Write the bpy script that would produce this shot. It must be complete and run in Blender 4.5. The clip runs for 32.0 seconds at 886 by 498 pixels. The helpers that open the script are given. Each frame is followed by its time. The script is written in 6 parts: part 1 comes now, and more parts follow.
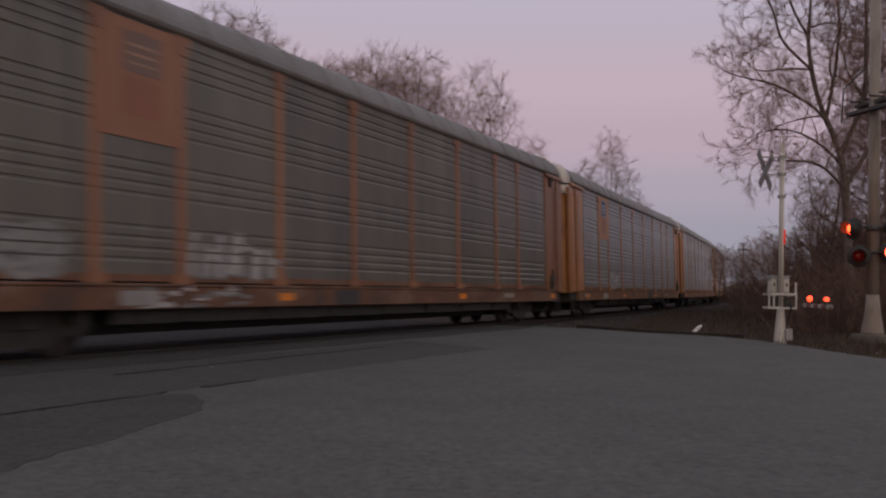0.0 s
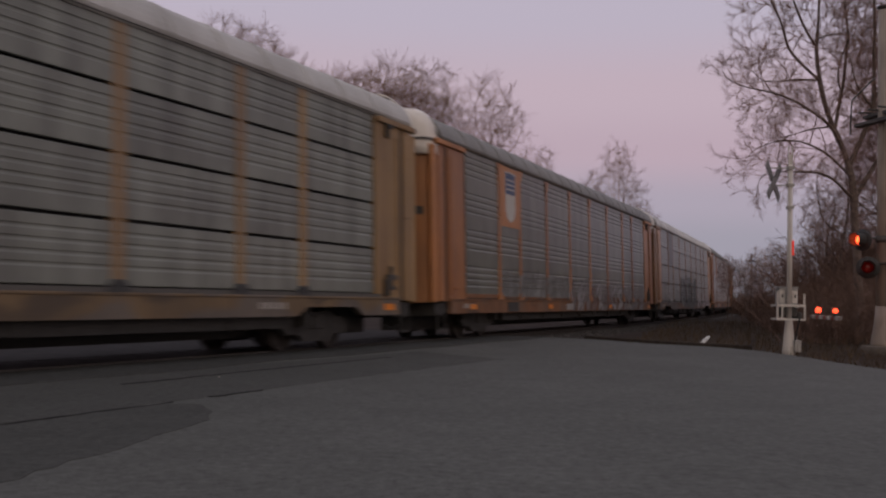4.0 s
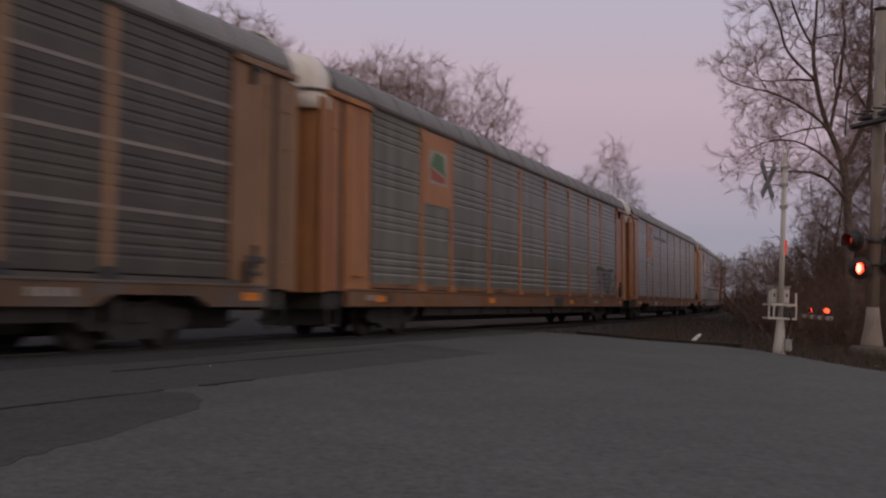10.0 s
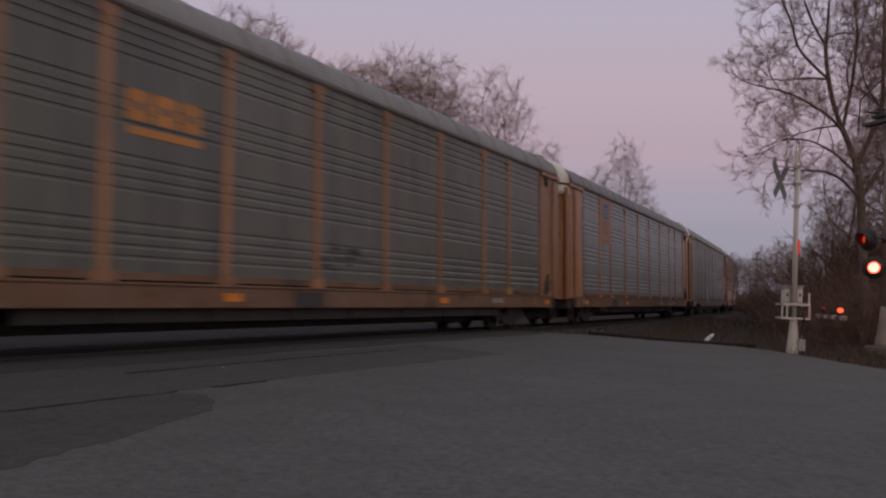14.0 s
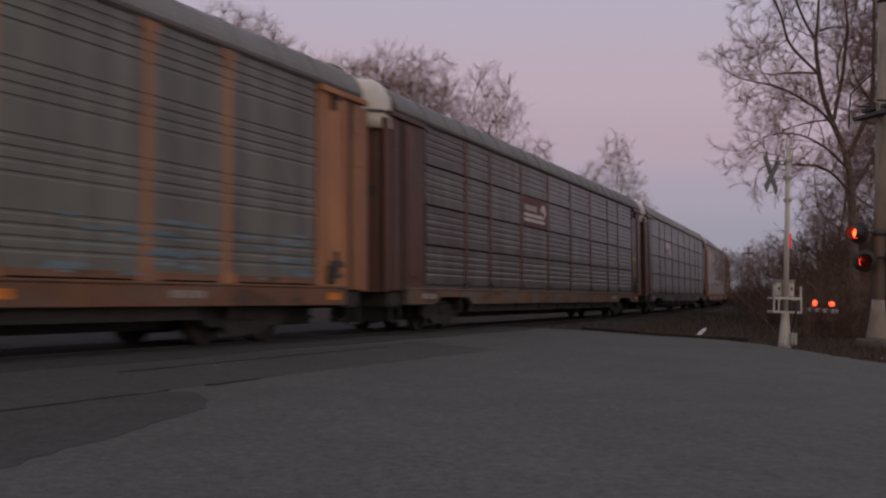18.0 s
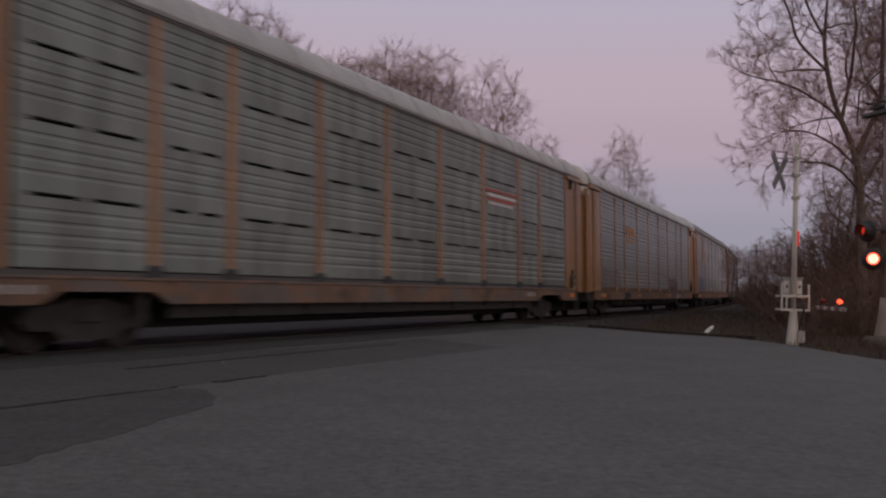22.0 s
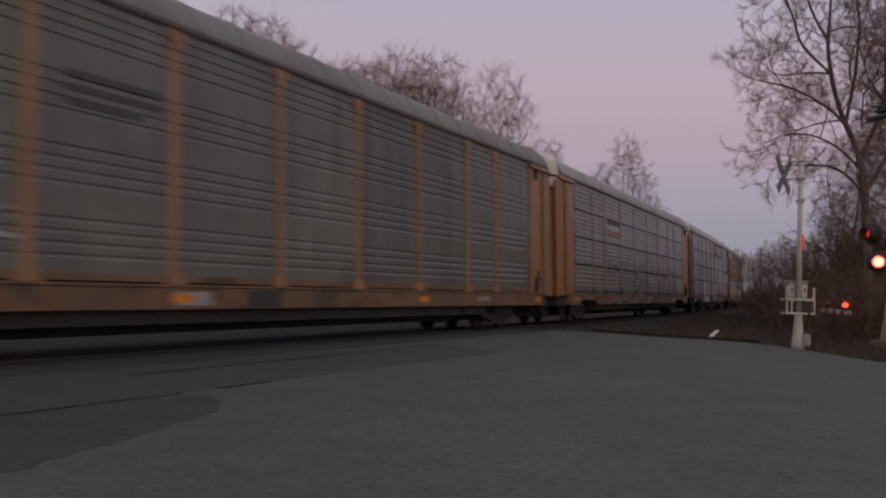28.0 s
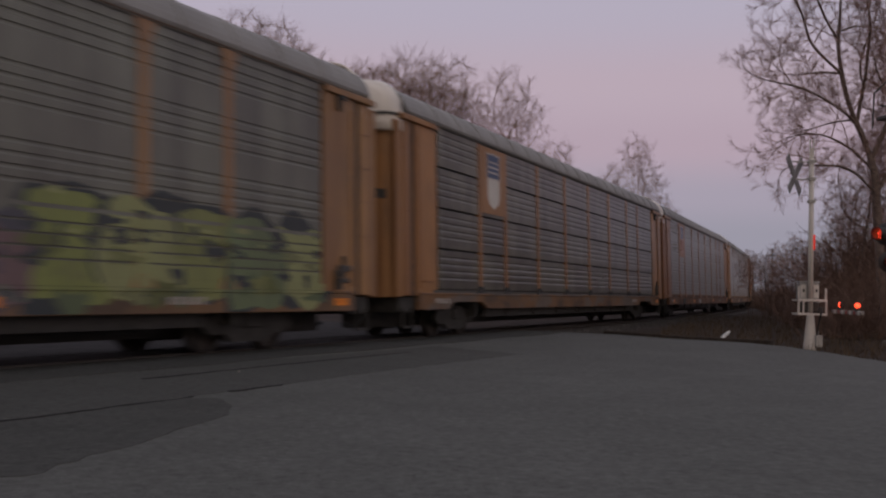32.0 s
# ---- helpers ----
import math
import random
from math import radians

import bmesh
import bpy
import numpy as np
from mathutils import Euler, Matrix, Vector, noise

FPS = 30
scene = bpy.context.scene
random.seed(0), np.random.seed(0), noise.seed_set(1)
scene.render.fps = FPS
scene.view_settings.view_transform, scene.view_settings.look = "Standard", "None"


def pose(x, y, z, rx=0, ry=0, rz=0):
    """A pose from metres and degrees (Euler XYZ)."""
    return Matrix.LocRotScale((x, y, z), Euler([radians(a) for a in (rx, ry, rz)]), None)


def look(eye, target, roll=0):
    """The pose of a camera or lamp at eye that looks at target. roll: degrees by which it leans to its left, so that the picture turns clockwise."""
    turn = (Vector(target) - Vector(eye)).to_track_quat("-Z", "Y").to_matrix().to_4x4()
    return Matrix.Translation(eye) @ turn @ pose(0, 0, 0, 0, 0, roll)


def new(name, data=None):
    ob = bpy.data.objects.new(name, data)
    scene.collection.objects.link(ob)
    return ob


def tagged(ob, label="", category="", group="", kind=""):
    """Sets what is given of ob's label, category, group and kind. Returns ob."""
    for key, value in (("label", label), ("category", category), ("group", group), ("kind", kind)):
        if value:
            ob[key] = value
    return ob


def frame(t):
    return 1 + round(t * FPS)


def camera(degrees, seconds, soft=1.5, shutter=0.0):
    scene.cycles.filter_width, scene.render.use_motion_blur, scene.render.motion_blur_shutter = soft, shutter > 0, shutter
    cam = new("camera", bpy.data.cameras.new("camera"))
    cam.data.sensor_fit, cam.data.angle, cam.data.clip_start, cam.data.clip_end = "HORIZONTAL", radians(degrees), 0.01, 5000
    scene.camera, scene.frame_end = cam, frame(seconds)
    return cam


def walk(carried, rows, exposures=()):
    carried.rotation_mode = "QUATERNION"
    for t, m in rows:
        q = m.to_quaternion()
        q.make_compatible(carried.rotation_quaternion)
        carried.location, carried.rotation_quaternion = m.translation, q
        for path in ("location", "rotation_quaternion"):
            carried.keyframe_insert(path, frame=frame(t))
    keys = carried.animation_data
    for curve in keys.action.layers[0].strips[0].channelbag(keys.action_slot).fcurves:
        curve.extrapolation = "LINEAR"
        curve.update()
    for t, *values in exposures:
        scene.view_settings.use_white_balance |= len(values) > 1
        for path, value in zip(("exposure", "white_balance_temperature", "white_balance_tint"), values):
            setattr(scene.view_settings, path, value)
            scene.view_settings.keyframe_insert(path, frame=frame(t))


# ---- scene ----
from mathutils import kdtree

# ---- camera and its walk ----
SECONDS = 32.0
EYE = (0.0, 0.0, 1.2)
cam = camera(50.0, SECONDS, soft=2.22, shutter=0.5)
WALK = [
    (0.0, 92.15, -1.36, 0.00), (0.5, 92.12, -1.75, 0.21), (1.0, 92.12, -1.46, -0.03), (1.5, 92.17, -1.57, 0.11),
    (2.0, 92.48, -1.59, 0.28), (2.5, 92.71, -1.46, 0.33), (3.0, 92.97, -1.53, 0.42), (3.5, 92.74, -1.45, 0.39),
    (5.5, 92.87, -2.00, 0.55), (6.0, 92.62, -2.24, 0.13), (6.5, 92.23, -1.88, -0.45), (7.0, 92.22, -1.91, -0.29),
    (7.5, 92.57, -1.69, -0.24), (8.0, 92.42, -1.87, -0.14), (8.5, 92.18, -2.04, -0.20), (9.0, 92.14, -2.30, -0.09),
    (9.5, 92.22, -2.50, 0.09), (10.0, 92.36, -2.54, 0.01), (10.5, 92.35, -2.69, 0.15), (11.0, 92.47, -2.81, 0.15),
    (11.5, 92.59, -2.85, 0.24), (12.0, 92.35, -2.78, 0.40), (12.5, 92.39, -2.46, 0.52), (13.0, 92.35, -2.47, 0.53),
    (13.5, 92.44, -2.23, 0.66), (14.0, 92.38, -2.35, 0.71), (14.5, 92.26, -2.39, 0.89), (16.5, 92.32, -2.10, 0.83),
    (17.0, 92.24, -2.17, 0.65), (17.5, 92.29, -2.18, 0.33), (18.0, 92.18, -1.93, 0.27), (18.5, 92.15, -1.86, 0.30),
    (19.0, 92.22, -1.80, 0.28), (19.5, 92.40, -2.02, 0.37), (20.0, 92.34, -1.92, 0.45), (20.5, 92.39, -1.99, 0.30),
    (21.0, 92.37, -1.68, 0.40), (21.5, 92.26, -1.92, 0.66), (22.0, 92.01, -1.99, 0.69), (22.5, 91.96, -1.95, 0.60),
    (23.0, 92.16, -1.98, 0.56), (23.5, 92.27, -1.99, 0.65), (24.0, 92.39, -1.98, 0.70), (24.5, 92.49, -2.05, 0.69),
    (25.0, 92.66, -1.93, 0.77), (25.5, 92.68, -1.74, 0.68), (26.0, 92.48, -1.75, 0.82), (26.5, 92.36, -1.69, 0.83),
    (28.5, 92.29, -1.86, 1.12), (29.0, 92.36, -1.92, 1.52), (29.5, 92.36, -1.89, 1.66), (30.0, 92.44, -1.65, 1.37),
    (30.5, 92.28, -1.32, 1.13), (31.0, 92.19, -1.45, 1.29), (31.5, 92.32, -1.36, 1.44), (32.0, 92.43, -1.46, 1.57),
]
walk(cam, [(t, pose(*EYE, a, b, c)) for t, a, b, c in WALK], [(0.0, 0.11, 6720, 12), (9.0, 0.10, 6720, 12), (14.0, 0.04, 6660, 12), (24.0, 0.02, 6640, 12), (32.0, 0.0, 6600, 11)])

# ---- the line of the track ----
X0, Y0, HEADING, BEND, CANT, SPEED = 0.503, 25.57, 0.41518, 0.0011735, 0.0422, 18.213
PITCH = 28.5            # one car from coupling to coupling
TIGHT_FROM, TIGHTER = 75.0, 0.00003


def heading(s):
    return HEADING - BEND * s - 0.5 * TIGHTER * max(0.0, s - TIGHT_FROM) ** 2


def line_table():
    lo, hi, step = -420.0, 460.0, 0.5
    n = int((hi - lo) / step)
    pts = np.zeros((n + 1, 2))
    ss = lo + step * np.arange(n + 1)
    for i in range(n):
        a = heading(max(-120.0, min(230.0, ss[i] + step / 2)))
        pts[i + 1] = pts[i] + step * np.array((math.sin(a), math.cos(a)))
    zero = int(round(-lo / step))
    pts += np.array((X0, Y0)) - pts[zero]
    return ss, pts


LINE_S, LINE_P = line_table()


def on_line(s, right=0.0):
    """The place and heading at s along the side of the train, shifted to the right."""
    x, y = np.interp(s, LINE_S, LINE_P[:, 0]), np.interp(s, LINE_S, LINE_P[:, 1])
    a = heading(max(-120.0, min(230.0, s)))
    return x + right * math.cos(a), y - right * math.sin(a), a


SIDE = 1.5              # half the width of a car
CENTRE = -SIDE + CANT * 1.2   # the track's middle, from the line


def track_pose(s):
    x, y, a = on_line(s, CENTRE)
    return pose(x, y, 0, 0, -math.degrees(CANT), -math.degrees(a))


# ---- world, light ----
world = bpy.data.worlds.new("dusk_sky")
scene.world = world
world.use_nodes = True
wt = world.node_tree
wt.nodes.clear()


def wn(kind, **kw):
    n = wt.nodes.new(kind)
    for key, value in kw.items():
        n.inputs[key].default_value = value
    return n


coord, sep = wn("ShaderNodeTexCoord"), wn("ShaderNodeSeparateXYZ")
wt.links.new(coord.outputs["Generated"], sep.inputs[0])


def ramp_of(stops):
    r = wn("ShaderNodeValToRGB")
    r.color_ramp.interpolation = "EASE"
    while len(r.color_ramp.elements) < len(stops):
        r.color_ramp.elements.new(0.5)
    for e, (p, c) in zip(r.color_ramp.elements, stops):
        e.position, e.color = p, (*c, 1)
    return r


east = ramp_of([(0.0, (0.29, 0.29, 0.345)), (0.06, (0.325, 0.315, 0.385)), (0.10, (0.38, 0.345, 0.425)), (0.15, (0.46, 0.365, 0.44)), (0.21, (0.49, 0.40, 0.475)),
                (0.29, (0.455, 0.42, 0.52)), (0.5, (0.43, 0.415, 0.49)), (1.0, (0.38, 0.38, 0.45))])
west = ramp_of([(0.0, (0.24, 0.185, 0.15)), (0.10, (0.40, 0.31, 0.245)), (0.30, (0.68, 0.57, 0.49)), (0.6, (0.47, 0.445, 0.465)), (1.0, (0.38, 0.38, 0.43))])
wt.links.new(sep.outputs["Z"], east.inputs[0])
wt.links.new(sep.outputs["Z"], west.inputs[0])
side = wn("ShaderNodeMapRange")
side.inputs["From Min"].default_value, side.inputs["From Max"].default_value = 0.25, -0.8
wt.links.new(sep.outputs["Y"], side.inputs["Value"])
mix = wt.nodes.new("ShaderNodeMix")
mix.data_type = "RGBA"
wt.links.new(side.outputs[0], mix.inputs["Factor"])
wt.links.new(east.outputs[0], mix.inputs["A"])
wt.links.new(west.outputs[0], mix.inputs["B"])
bg, wout = wn("ShaderNodeBackground", Strength=0.98), wn("ShaderNodeOutputWorld")
wt.links.new(mix.outputs["Result"], bg.inputs["Color"])
wt.links.new(bg.outputs[0], wout.inputs[0])

sun = new("sun", bpy.data.lights.new("sun", "SUN"))
sun.data.energy, sun.data.angle, sun.data.color = 0.12, radians(50), (1.0, 0.72, 0.55)
sun.matrix_world = look((30, -60, 16), (0, 0, 0))


# ---- materials ----
def shader(name):
    m = bpy.data.materials.new(name)
    m.use_nodes = True
    nt = m.node_tree
    return m, nt, nt.nodes["Principled BSDF"]


def node(nt, kind, **kw):
    n = nt.nodes.new(kind)
    for key, value in kw.items():
        n.inputs[key].default_value = value
    return n


def coords(nt, scale=(1, 1, 1)):
    tc, mp = node(nt, "ShaderNodeTexCoord"), node(nt, "ShaderNodeMapping", Scale=scale)
    nt.links.new(tc.outputs["Object"], mp.inputs["Vector"])
    return mp.outputs["Vector"]


def own_coords(nt, scale=(1, 1, 1)):
    """Object coordinates, moved along by a chance step of each object's own, so that alike pieces don't wear alike."""
    tc, info, mul = node(nt, "ShaderNodeTexCoord"), node(nt, "ShaderNodeObjectInfo"), nt.nodes.new("ShaderNodeVectorMath")
    mul.operation = "MULTIPLY_ADD"
    nt.links.new(info.outputs["Random"], mul.inputs[0])
    mul.inputs[1].default_value = (3.0, 61.0, 17.0)
    nt.links.new(tc.outputs["Object"], mul.inputs[2])
    mp = node(nt, "ShaderNodeMapping", Scale=scale)
    nt.links.new(mul.outputs[0], mp.inputs["Vector"])
    return mp.outputs["Vector"]


def noise_of(nt, vec, scale, detail=5, rough=0.6):
    n = node(nt, "ShaderNodeTexNoise", Scale=scale, Detail=detail, Roughness=rough)
    nt.links.new(vec, n.inputs["Vector"])
    return n.outputs["Fac"]


def span(nt, val, a, b, lo, hi):
    m = node(nt, "ShaderNodeMapRange")
    for key, x in (("From Min", a), ("From Max", b), ("To Min", lo), ("To Max", hi)):
        m.inputs[key].default_value = x
    nt.links.new(val, m.inputs["Value"])
    return m.outputs[0]


def blend(nt, fac, a, b):
    m = nt.nodes.new("ShaderNodeMix")
    m.data_type = "RGBA"
    nt.links.new(fac, m.inputs["Factor"])
    for key, c in (("A", a), ("B", b)):
        if isinstance(c, tuple):
            m.inputs[key].default_value = (*c, 1)
        else:
            nt.links.new(c, m.inputs[key])
    return m.outputs["Result"]


def bump(nt, p, height, strength=0.3, distance=0.01):
    b = node(nt, "ShaderNodeBump", Strength=strength, Distance=distance)
    nt.links.new(height, b.inputs["Height"])
    nt.links.new(b.outputs[0], p.inputs["Normal"])


def dim(c, k):
    return tuple(min(0.95, x * k) for x in c)


MATS = {}


def weathered(name, col, rough=0.6, metal=0.0, grime=(0.06, 0.05, 0.045), amount=0.45, rust=0.15, coat=0.0, mottle=None, stain=None, soak=0.8):
    """Painted or galvanised metal with rain streaks, blotches and rust."""
    if name in MATS:
        return MATS[name]
    m, nt, p = shader(name)
    big = noise_of(nt, own_coords(nt, (1, 0.6, 0.5)), 1.3, 4)
    streak = noise_of(nt, own_coords(nt, (1, 5, 0.35)), 2.2, 6, 0.65)
    fine = noise_of(nt, own_coords(nt), 28, 4)
    info = node(nt, "ShaderNodeObjectInfo")
    c = blend(nt, span(nt, info.outputs["Random"], 0, 1, 0, 1), dim(col, 0.86), dim(col, 1.14))
    if mottle:
        patch = noise_of(nt, own_coords(nt, (0.6, 0.75, 1.6)), 1.0, 3, 0.4)
        c = blend(nt, span(nt, patch, 0.50, 0.58, 0, 0.75), c, mottle)
        c = blend(nt, span(nt, patch, 0.40, 0.33, 0, 0.6), c, dim(grime, 0.8))
    c = blend(nt, span(nt, big, 0.42, 0.75, 0, amount), c, grime)
    c = blend(nt, span(nt, streak, 0.5, 0.8, 0, amount), c, dim(grime, 1.5))
    if coat > 0.3:
        runs = noise_of(nt, own_coords(nt, (1, 1.0, 0.10)), 1.7, 4, 0.6)
        c = blend(nt, span(nt, runs, 0.47, 0.70, 0, 0.62), c, dim(grime, 0.7))
        c = blend(nt, span(nt, runs, 0.46, 0.30, 0, 0.30), c, dim(col, 1.35))
    if stain:
        drip = noise_of(nt, own_coords(nt, (1, 1.5, 0.12)), 1.2, 4, 0.55)
        c = blend(nt, span(nt, drip, 0.43, 0.58, 0, soak), c, stain)
        if soak > 0.6:
            rub = noise_of(nt, own_coords(nt, (1, 0.5, 2.4)), 2.1, 4, 0.6)
            c = blend(nt, span(nt, rub, 0.50, 0.64, 0, 0.35), c, dim(col, 1.5))
    c = blend(nt, span(nt, fine, 0.62, 0.8, 0, rust), c, (0.16, 0.07, 0.035))
    nt.links.new(c, p.inputs["Base Color"])
    nt.links.new(span(nt, streak, 0.3, 0.7, rough - 0.1, min(1, rough + 0.15)), p.inputs["Roughness"])
    p.inputs["Metallic"].default_value = metal
    p.inputs["Coat Weight"].default_value, p.inputs["Coat Roughness"].default_value = coat, 0.3
    bump(nt, p, fine, 0.15, 0.004)
    MATS[name] = m
    return m


def plain(name, col, rough=0.7, scale=9.0, vary=0.25, metal=0.0, bumpy=0.2, sheen=0.5):
    if name in MATS:
        return MATS[name]
    m, nt, p = shader(name)
    n1, n2 = noise_of(nt, coords(nt), scale, 5), noise_of(nt, coords(nt), scale * 7, 3)
    c = blend(nt, span(nt, n1, 0.3, 0.7, 0, 1), dim(col, 1 - vary), dim(col, 1 + vary))
    c = blend(nt, span(nt, n2, 0.55, 0.8, 0, 0.35), c, dim(col, 0.45))
    nt.links.new(c, p.inputs["Base Color"])
    p.inputs["Roughness"].default_value, p.inputs["Metallic"].default_value = rough, metal
    p.inputs["Specular IOR Level"].default_value = 0.1 if rough > 0.85 else sheen
    bump(nt, p, n2, bumpy, 0.006)
    MATS[name] = m
    return m


def glow(name, col, strength):
    if name in MATS:
        return MATS[name]
    m, nt, p = shader(name)
    p.inputs["Base Color"].default_value = (*dim(col, 0.5), 1)
    p.inputs["Emission Color"].default_value, p.inputs["Emission Strength"].default_value = (*col, 1), strength
    p.inputs["Roughness"].default_value = 0.25
    MATS[name] = m
    return m


def asphalt_mat(name, col, pale):
    m, nt, p = shader(name)
    big, mid, grit, fine = (noise_of(nt, coords(nt), s, 6, 0.7) for s in (0.22, 1.9, 11, 42))
    c = blend(nt, span(nt, big, 0.35, 0.68, 0, 1), col, pale)
    c = blend(nt, span(nt, mid, 0.45, 0.75, 0, 0.5), c, dim(col, 0.7))
    c = blend(nt, span(nt, grit, 0.50, 0.72, 0, 0.75), c, dim(col, 0.55))
    c = blend(nt, span(nt, grit, 0.48, 0.30, 0, 0.6), c, dim(pale, 1.3))
    c = blend(nt, span(nt, fine, 0.55, 0.72, 0, 0.6), c, dim(pale, 1.5))
    c = blend(nt, span(nt, fine, 0.45, 0.3, 0, 0.6), c, dim(col, 0.45))
    nt.links.new(c, p.inputs["Base Color"])
    p.inputs["Roughness"].default_value, p.inputs["Specular IOR Level"].default_value = 0.92, 0.2
    bump(nt, p, fine, 0.6, 0.01)
    return m


ASPHALT = asphalt_mat("worn_asphalt", (0.107, 0.110, 0.104), (0.141, 0.144, 0.137))
# asphalt under and past the train, its shade put into a darker colour
SHADED_ROAD = plain("shaded_asphalt", (0.040, 0.039, 0.039), 0.95, 2, 0.3)
PATCH = asphalt_mat("tar_patch", (0.074, 0.076, 0.072), (0.092, 0.094, 0.090))
SEAM = plain("seam_tar", (0.03, 0.029, 0.03), 0.9, 12)
EARTH = plain("verge_soil", (0.045, 0.034, 0.028), 0.95, 0.6, 0.4)
STRAW = plain("dead_grass", (0.105, 0.076, 0.05), 0.95, 3, 0.4)
BALLAST = plain("ballast_stone", (0.09, 0.085, 0.082), 0.95, 5, 0.5, bumpy=0.8)
BARK = plain("bark", (0.16, 0.122, 0.108), 0.95, 6, 0.35)
BARK_PALE = plain("pale_bark", (0.24, 0.16, 0.125), 0.95, 6, 0.35)
TWIG = plain("twig", (0.29, 0.190, 0.165), 0.95, 3, 0.3)
TWIG_PALE = plain("pale_twig", (0.27, 0.17, 0.125), 0.95, 3, 0.3)
BRUSH = plain("brush_stem", (0.185, 0.122, 0.100), 0.95, 3, 0.35)
STEEL = plain("dark_steel", (0.075, 0.07, 0.067), 0.7, 6, 0.4)
UNDER = plain("grimy_running_gear", (0.040, 0.038, 0.036), 0.8, 6, 0.4)
RAIL = plain("rail_steel", (0.06, 0.052, 0.047), 0.7, 6, 0.3, 0.2)
TIE = plain("creosoted_tie", (0.05, 0.04, 0.033), 0.9, 7, 0.4)
RUBBER = plain("black_rubber", (0.02, 0.02, 0.02), 0.8)
ALUMINIUM = plain("weathered_aluminium", (0.42, 0.41, 0.40), 0.55, 5, 0.2, 0.3)
CONCRETE = plain("concrete", (0.30, 0.28, 0.26), 0.9, 4, 0.2)
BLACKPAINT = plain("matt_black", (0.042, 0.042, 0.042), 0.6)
WHITECAP = weathered("white_fibreglass", (0.82, 0.77, 0.71), 0.5, amount=0.18, rust=0.05)
WHITEPAINT = weathered("white_paint", (0.68, 0.64, 0.60), 0.5, amount=0.25, rust=0.08)
LITTER = plain("white_plastic", (0.7, 0.7, 0.68), 0.5)


# ---- mesh helpers ----
def mesh_of(name, verts, faces, mat=None, smooth=False):
    me = bpy.data.meshes.new(name)
    me.from_pydata([tuple(v) for v in verts], [], faces)
    if mat:
        me.materials.append(mat)
    if smooth:
        for f in me.polygons:
            f.use_smooth = True
    me.update()
    return me


def fixed(me):
    """Face normals turned outwards."""
    bm = bmesh.new()
    bm.from_mesh(me)
    bmesh.ops.recalc_face_normals(bm, faces=bm.faces)
    bm.to_mesh(me)
    bm.free()
    return me


BOX_F = [(0, 2, 3, 1), (4, 5, 7, 6), (0, 1, 5, 4), (2, 6, 7, 3), (0, 4, 6, 2), (1, 3, 7, 5)]


def box_into(V, F, x, y, z):
    b = len(V)
    V += [(i, j, k) for i in x for j in y for k in z]
    F += [tuple(b + n for n in f) for f in BOX_F]


def boxes(name, spans, mat, bevel=0.0):
    V, F = [], []
    for s in spans:
        box_into(V, F, *s)
    me = mesh_of(name, V, F, mat)
    bm = bmesh.new()
    bm.from_mesh(me)
    if bevel:
        bmesh.ops.bevel(bm, geom=bm.edges[:], offset=bevel, segments=1, affect="EDGES", profile=0.5)
    bmesh.ops.recalc_face_normals(bm, faces=bm.faces)
    bm.to_mesh(me)
    bm.free()
    return me


def prism(name, outline, y0, y1, mat, axis="y"):
    """An outline in (x, z) drawn out along y (or in (y, z) along x, or in (x, y) along z)."""
    n = len(outline)
    put = {"y": lambda a, b, c: (a, c, b), "x": lambda a, b, c: (c, a, b), "z": lambda a, b, c: (a, b, c)}[axis]
    V = [put(a, b, c) for c in (y0, y1) for a, b in outline]
    F = [(i, (i + 1) % n, n + (i + 1) % n, n + i) for i in range(n)] + [tuple(range(n)), tuple(range(2 * n - 1, n - 1, -1))]
    return fixed(mesh_of(name, V, F, mat))


def tube_into(V, F, pts, radii, k=5, cap=True):
    pts = [Vector(p) for p in pts]
    b0 = len(V)
    ref = Vector((0.31, 0.52, 0.79))
    for i, p in enumerate(pts):
        d = (pts[min(i + 1, len(pts) - 1)] - pts[max(i - 1, 0)]).normalized()
        u = d.cross(ref)
        if u.length < 0.1:
            u = d.cross(Vector((1, 0, 0)))
        u.normalize()
        w = d.cross(u)
        for j in range(k):
            a = 2 * math.pi * j / k
            V.append(tuple(p + radii[i] * (math.cos(a) * u + math.sin(a) * w)))
    for i in range(len(pts) - 1):
        for j in range(k):
            a, c = b0 + i * k + j, b0 + i * k + (j + 1) % k
            F.append((a, c, c + k, a + k))
    if cap:
        F.append(tuple(b0 + j for j in range(k))[::-1])
        F.append(tuple(b0 + (len(pts) - 1) * k + j for j in range(k)))


def tube(name, pts, radii, mat, k=10):
    V, F = [], []
    if not isinstance(radii, (list, tuple)):
        radii = [radii] * len(pts)
    tube_into(V, F, pts, radii, k)
    return fixed(mesh_of(name, V, F, mat, k > 6))


def lathe(name, profile, mat, k=16):
    """Rings of (radius, z) round the z axis."""
    V = [(r * math.cos(2 * math.pi * j / k), r * math.sin(2 * math.pi * j / k), z) for r, z in profile for j in range(k)]
    n = len(profile)
    F = [(i * k + j, i * k + (j + 1) % k, (i + 1) * k + (j + 1) % k, (i + 1) * k + j) for i in range(n - 1) for j in range(k)]
    F += [tuple(range(k))[::-1], tuple((n - 1) * k + j for j in range(k))]
    return fixed(mesh_of(name, V, F, mat, True))


def part(name, me, parent, label="", m=None):
    ob = new(name, me)
    ob.parent = parent
    if m is not None:
        ob.matrix_basis = m
    if label:
        ob["label"] = label
    return ob


def thing(name, label, category, m=None, group="", kind="", data=None):
    ob = new(name, data)
    if m is not None:
        ob.matrix_world = m
    return tagged(ob, label, category, group, kind)


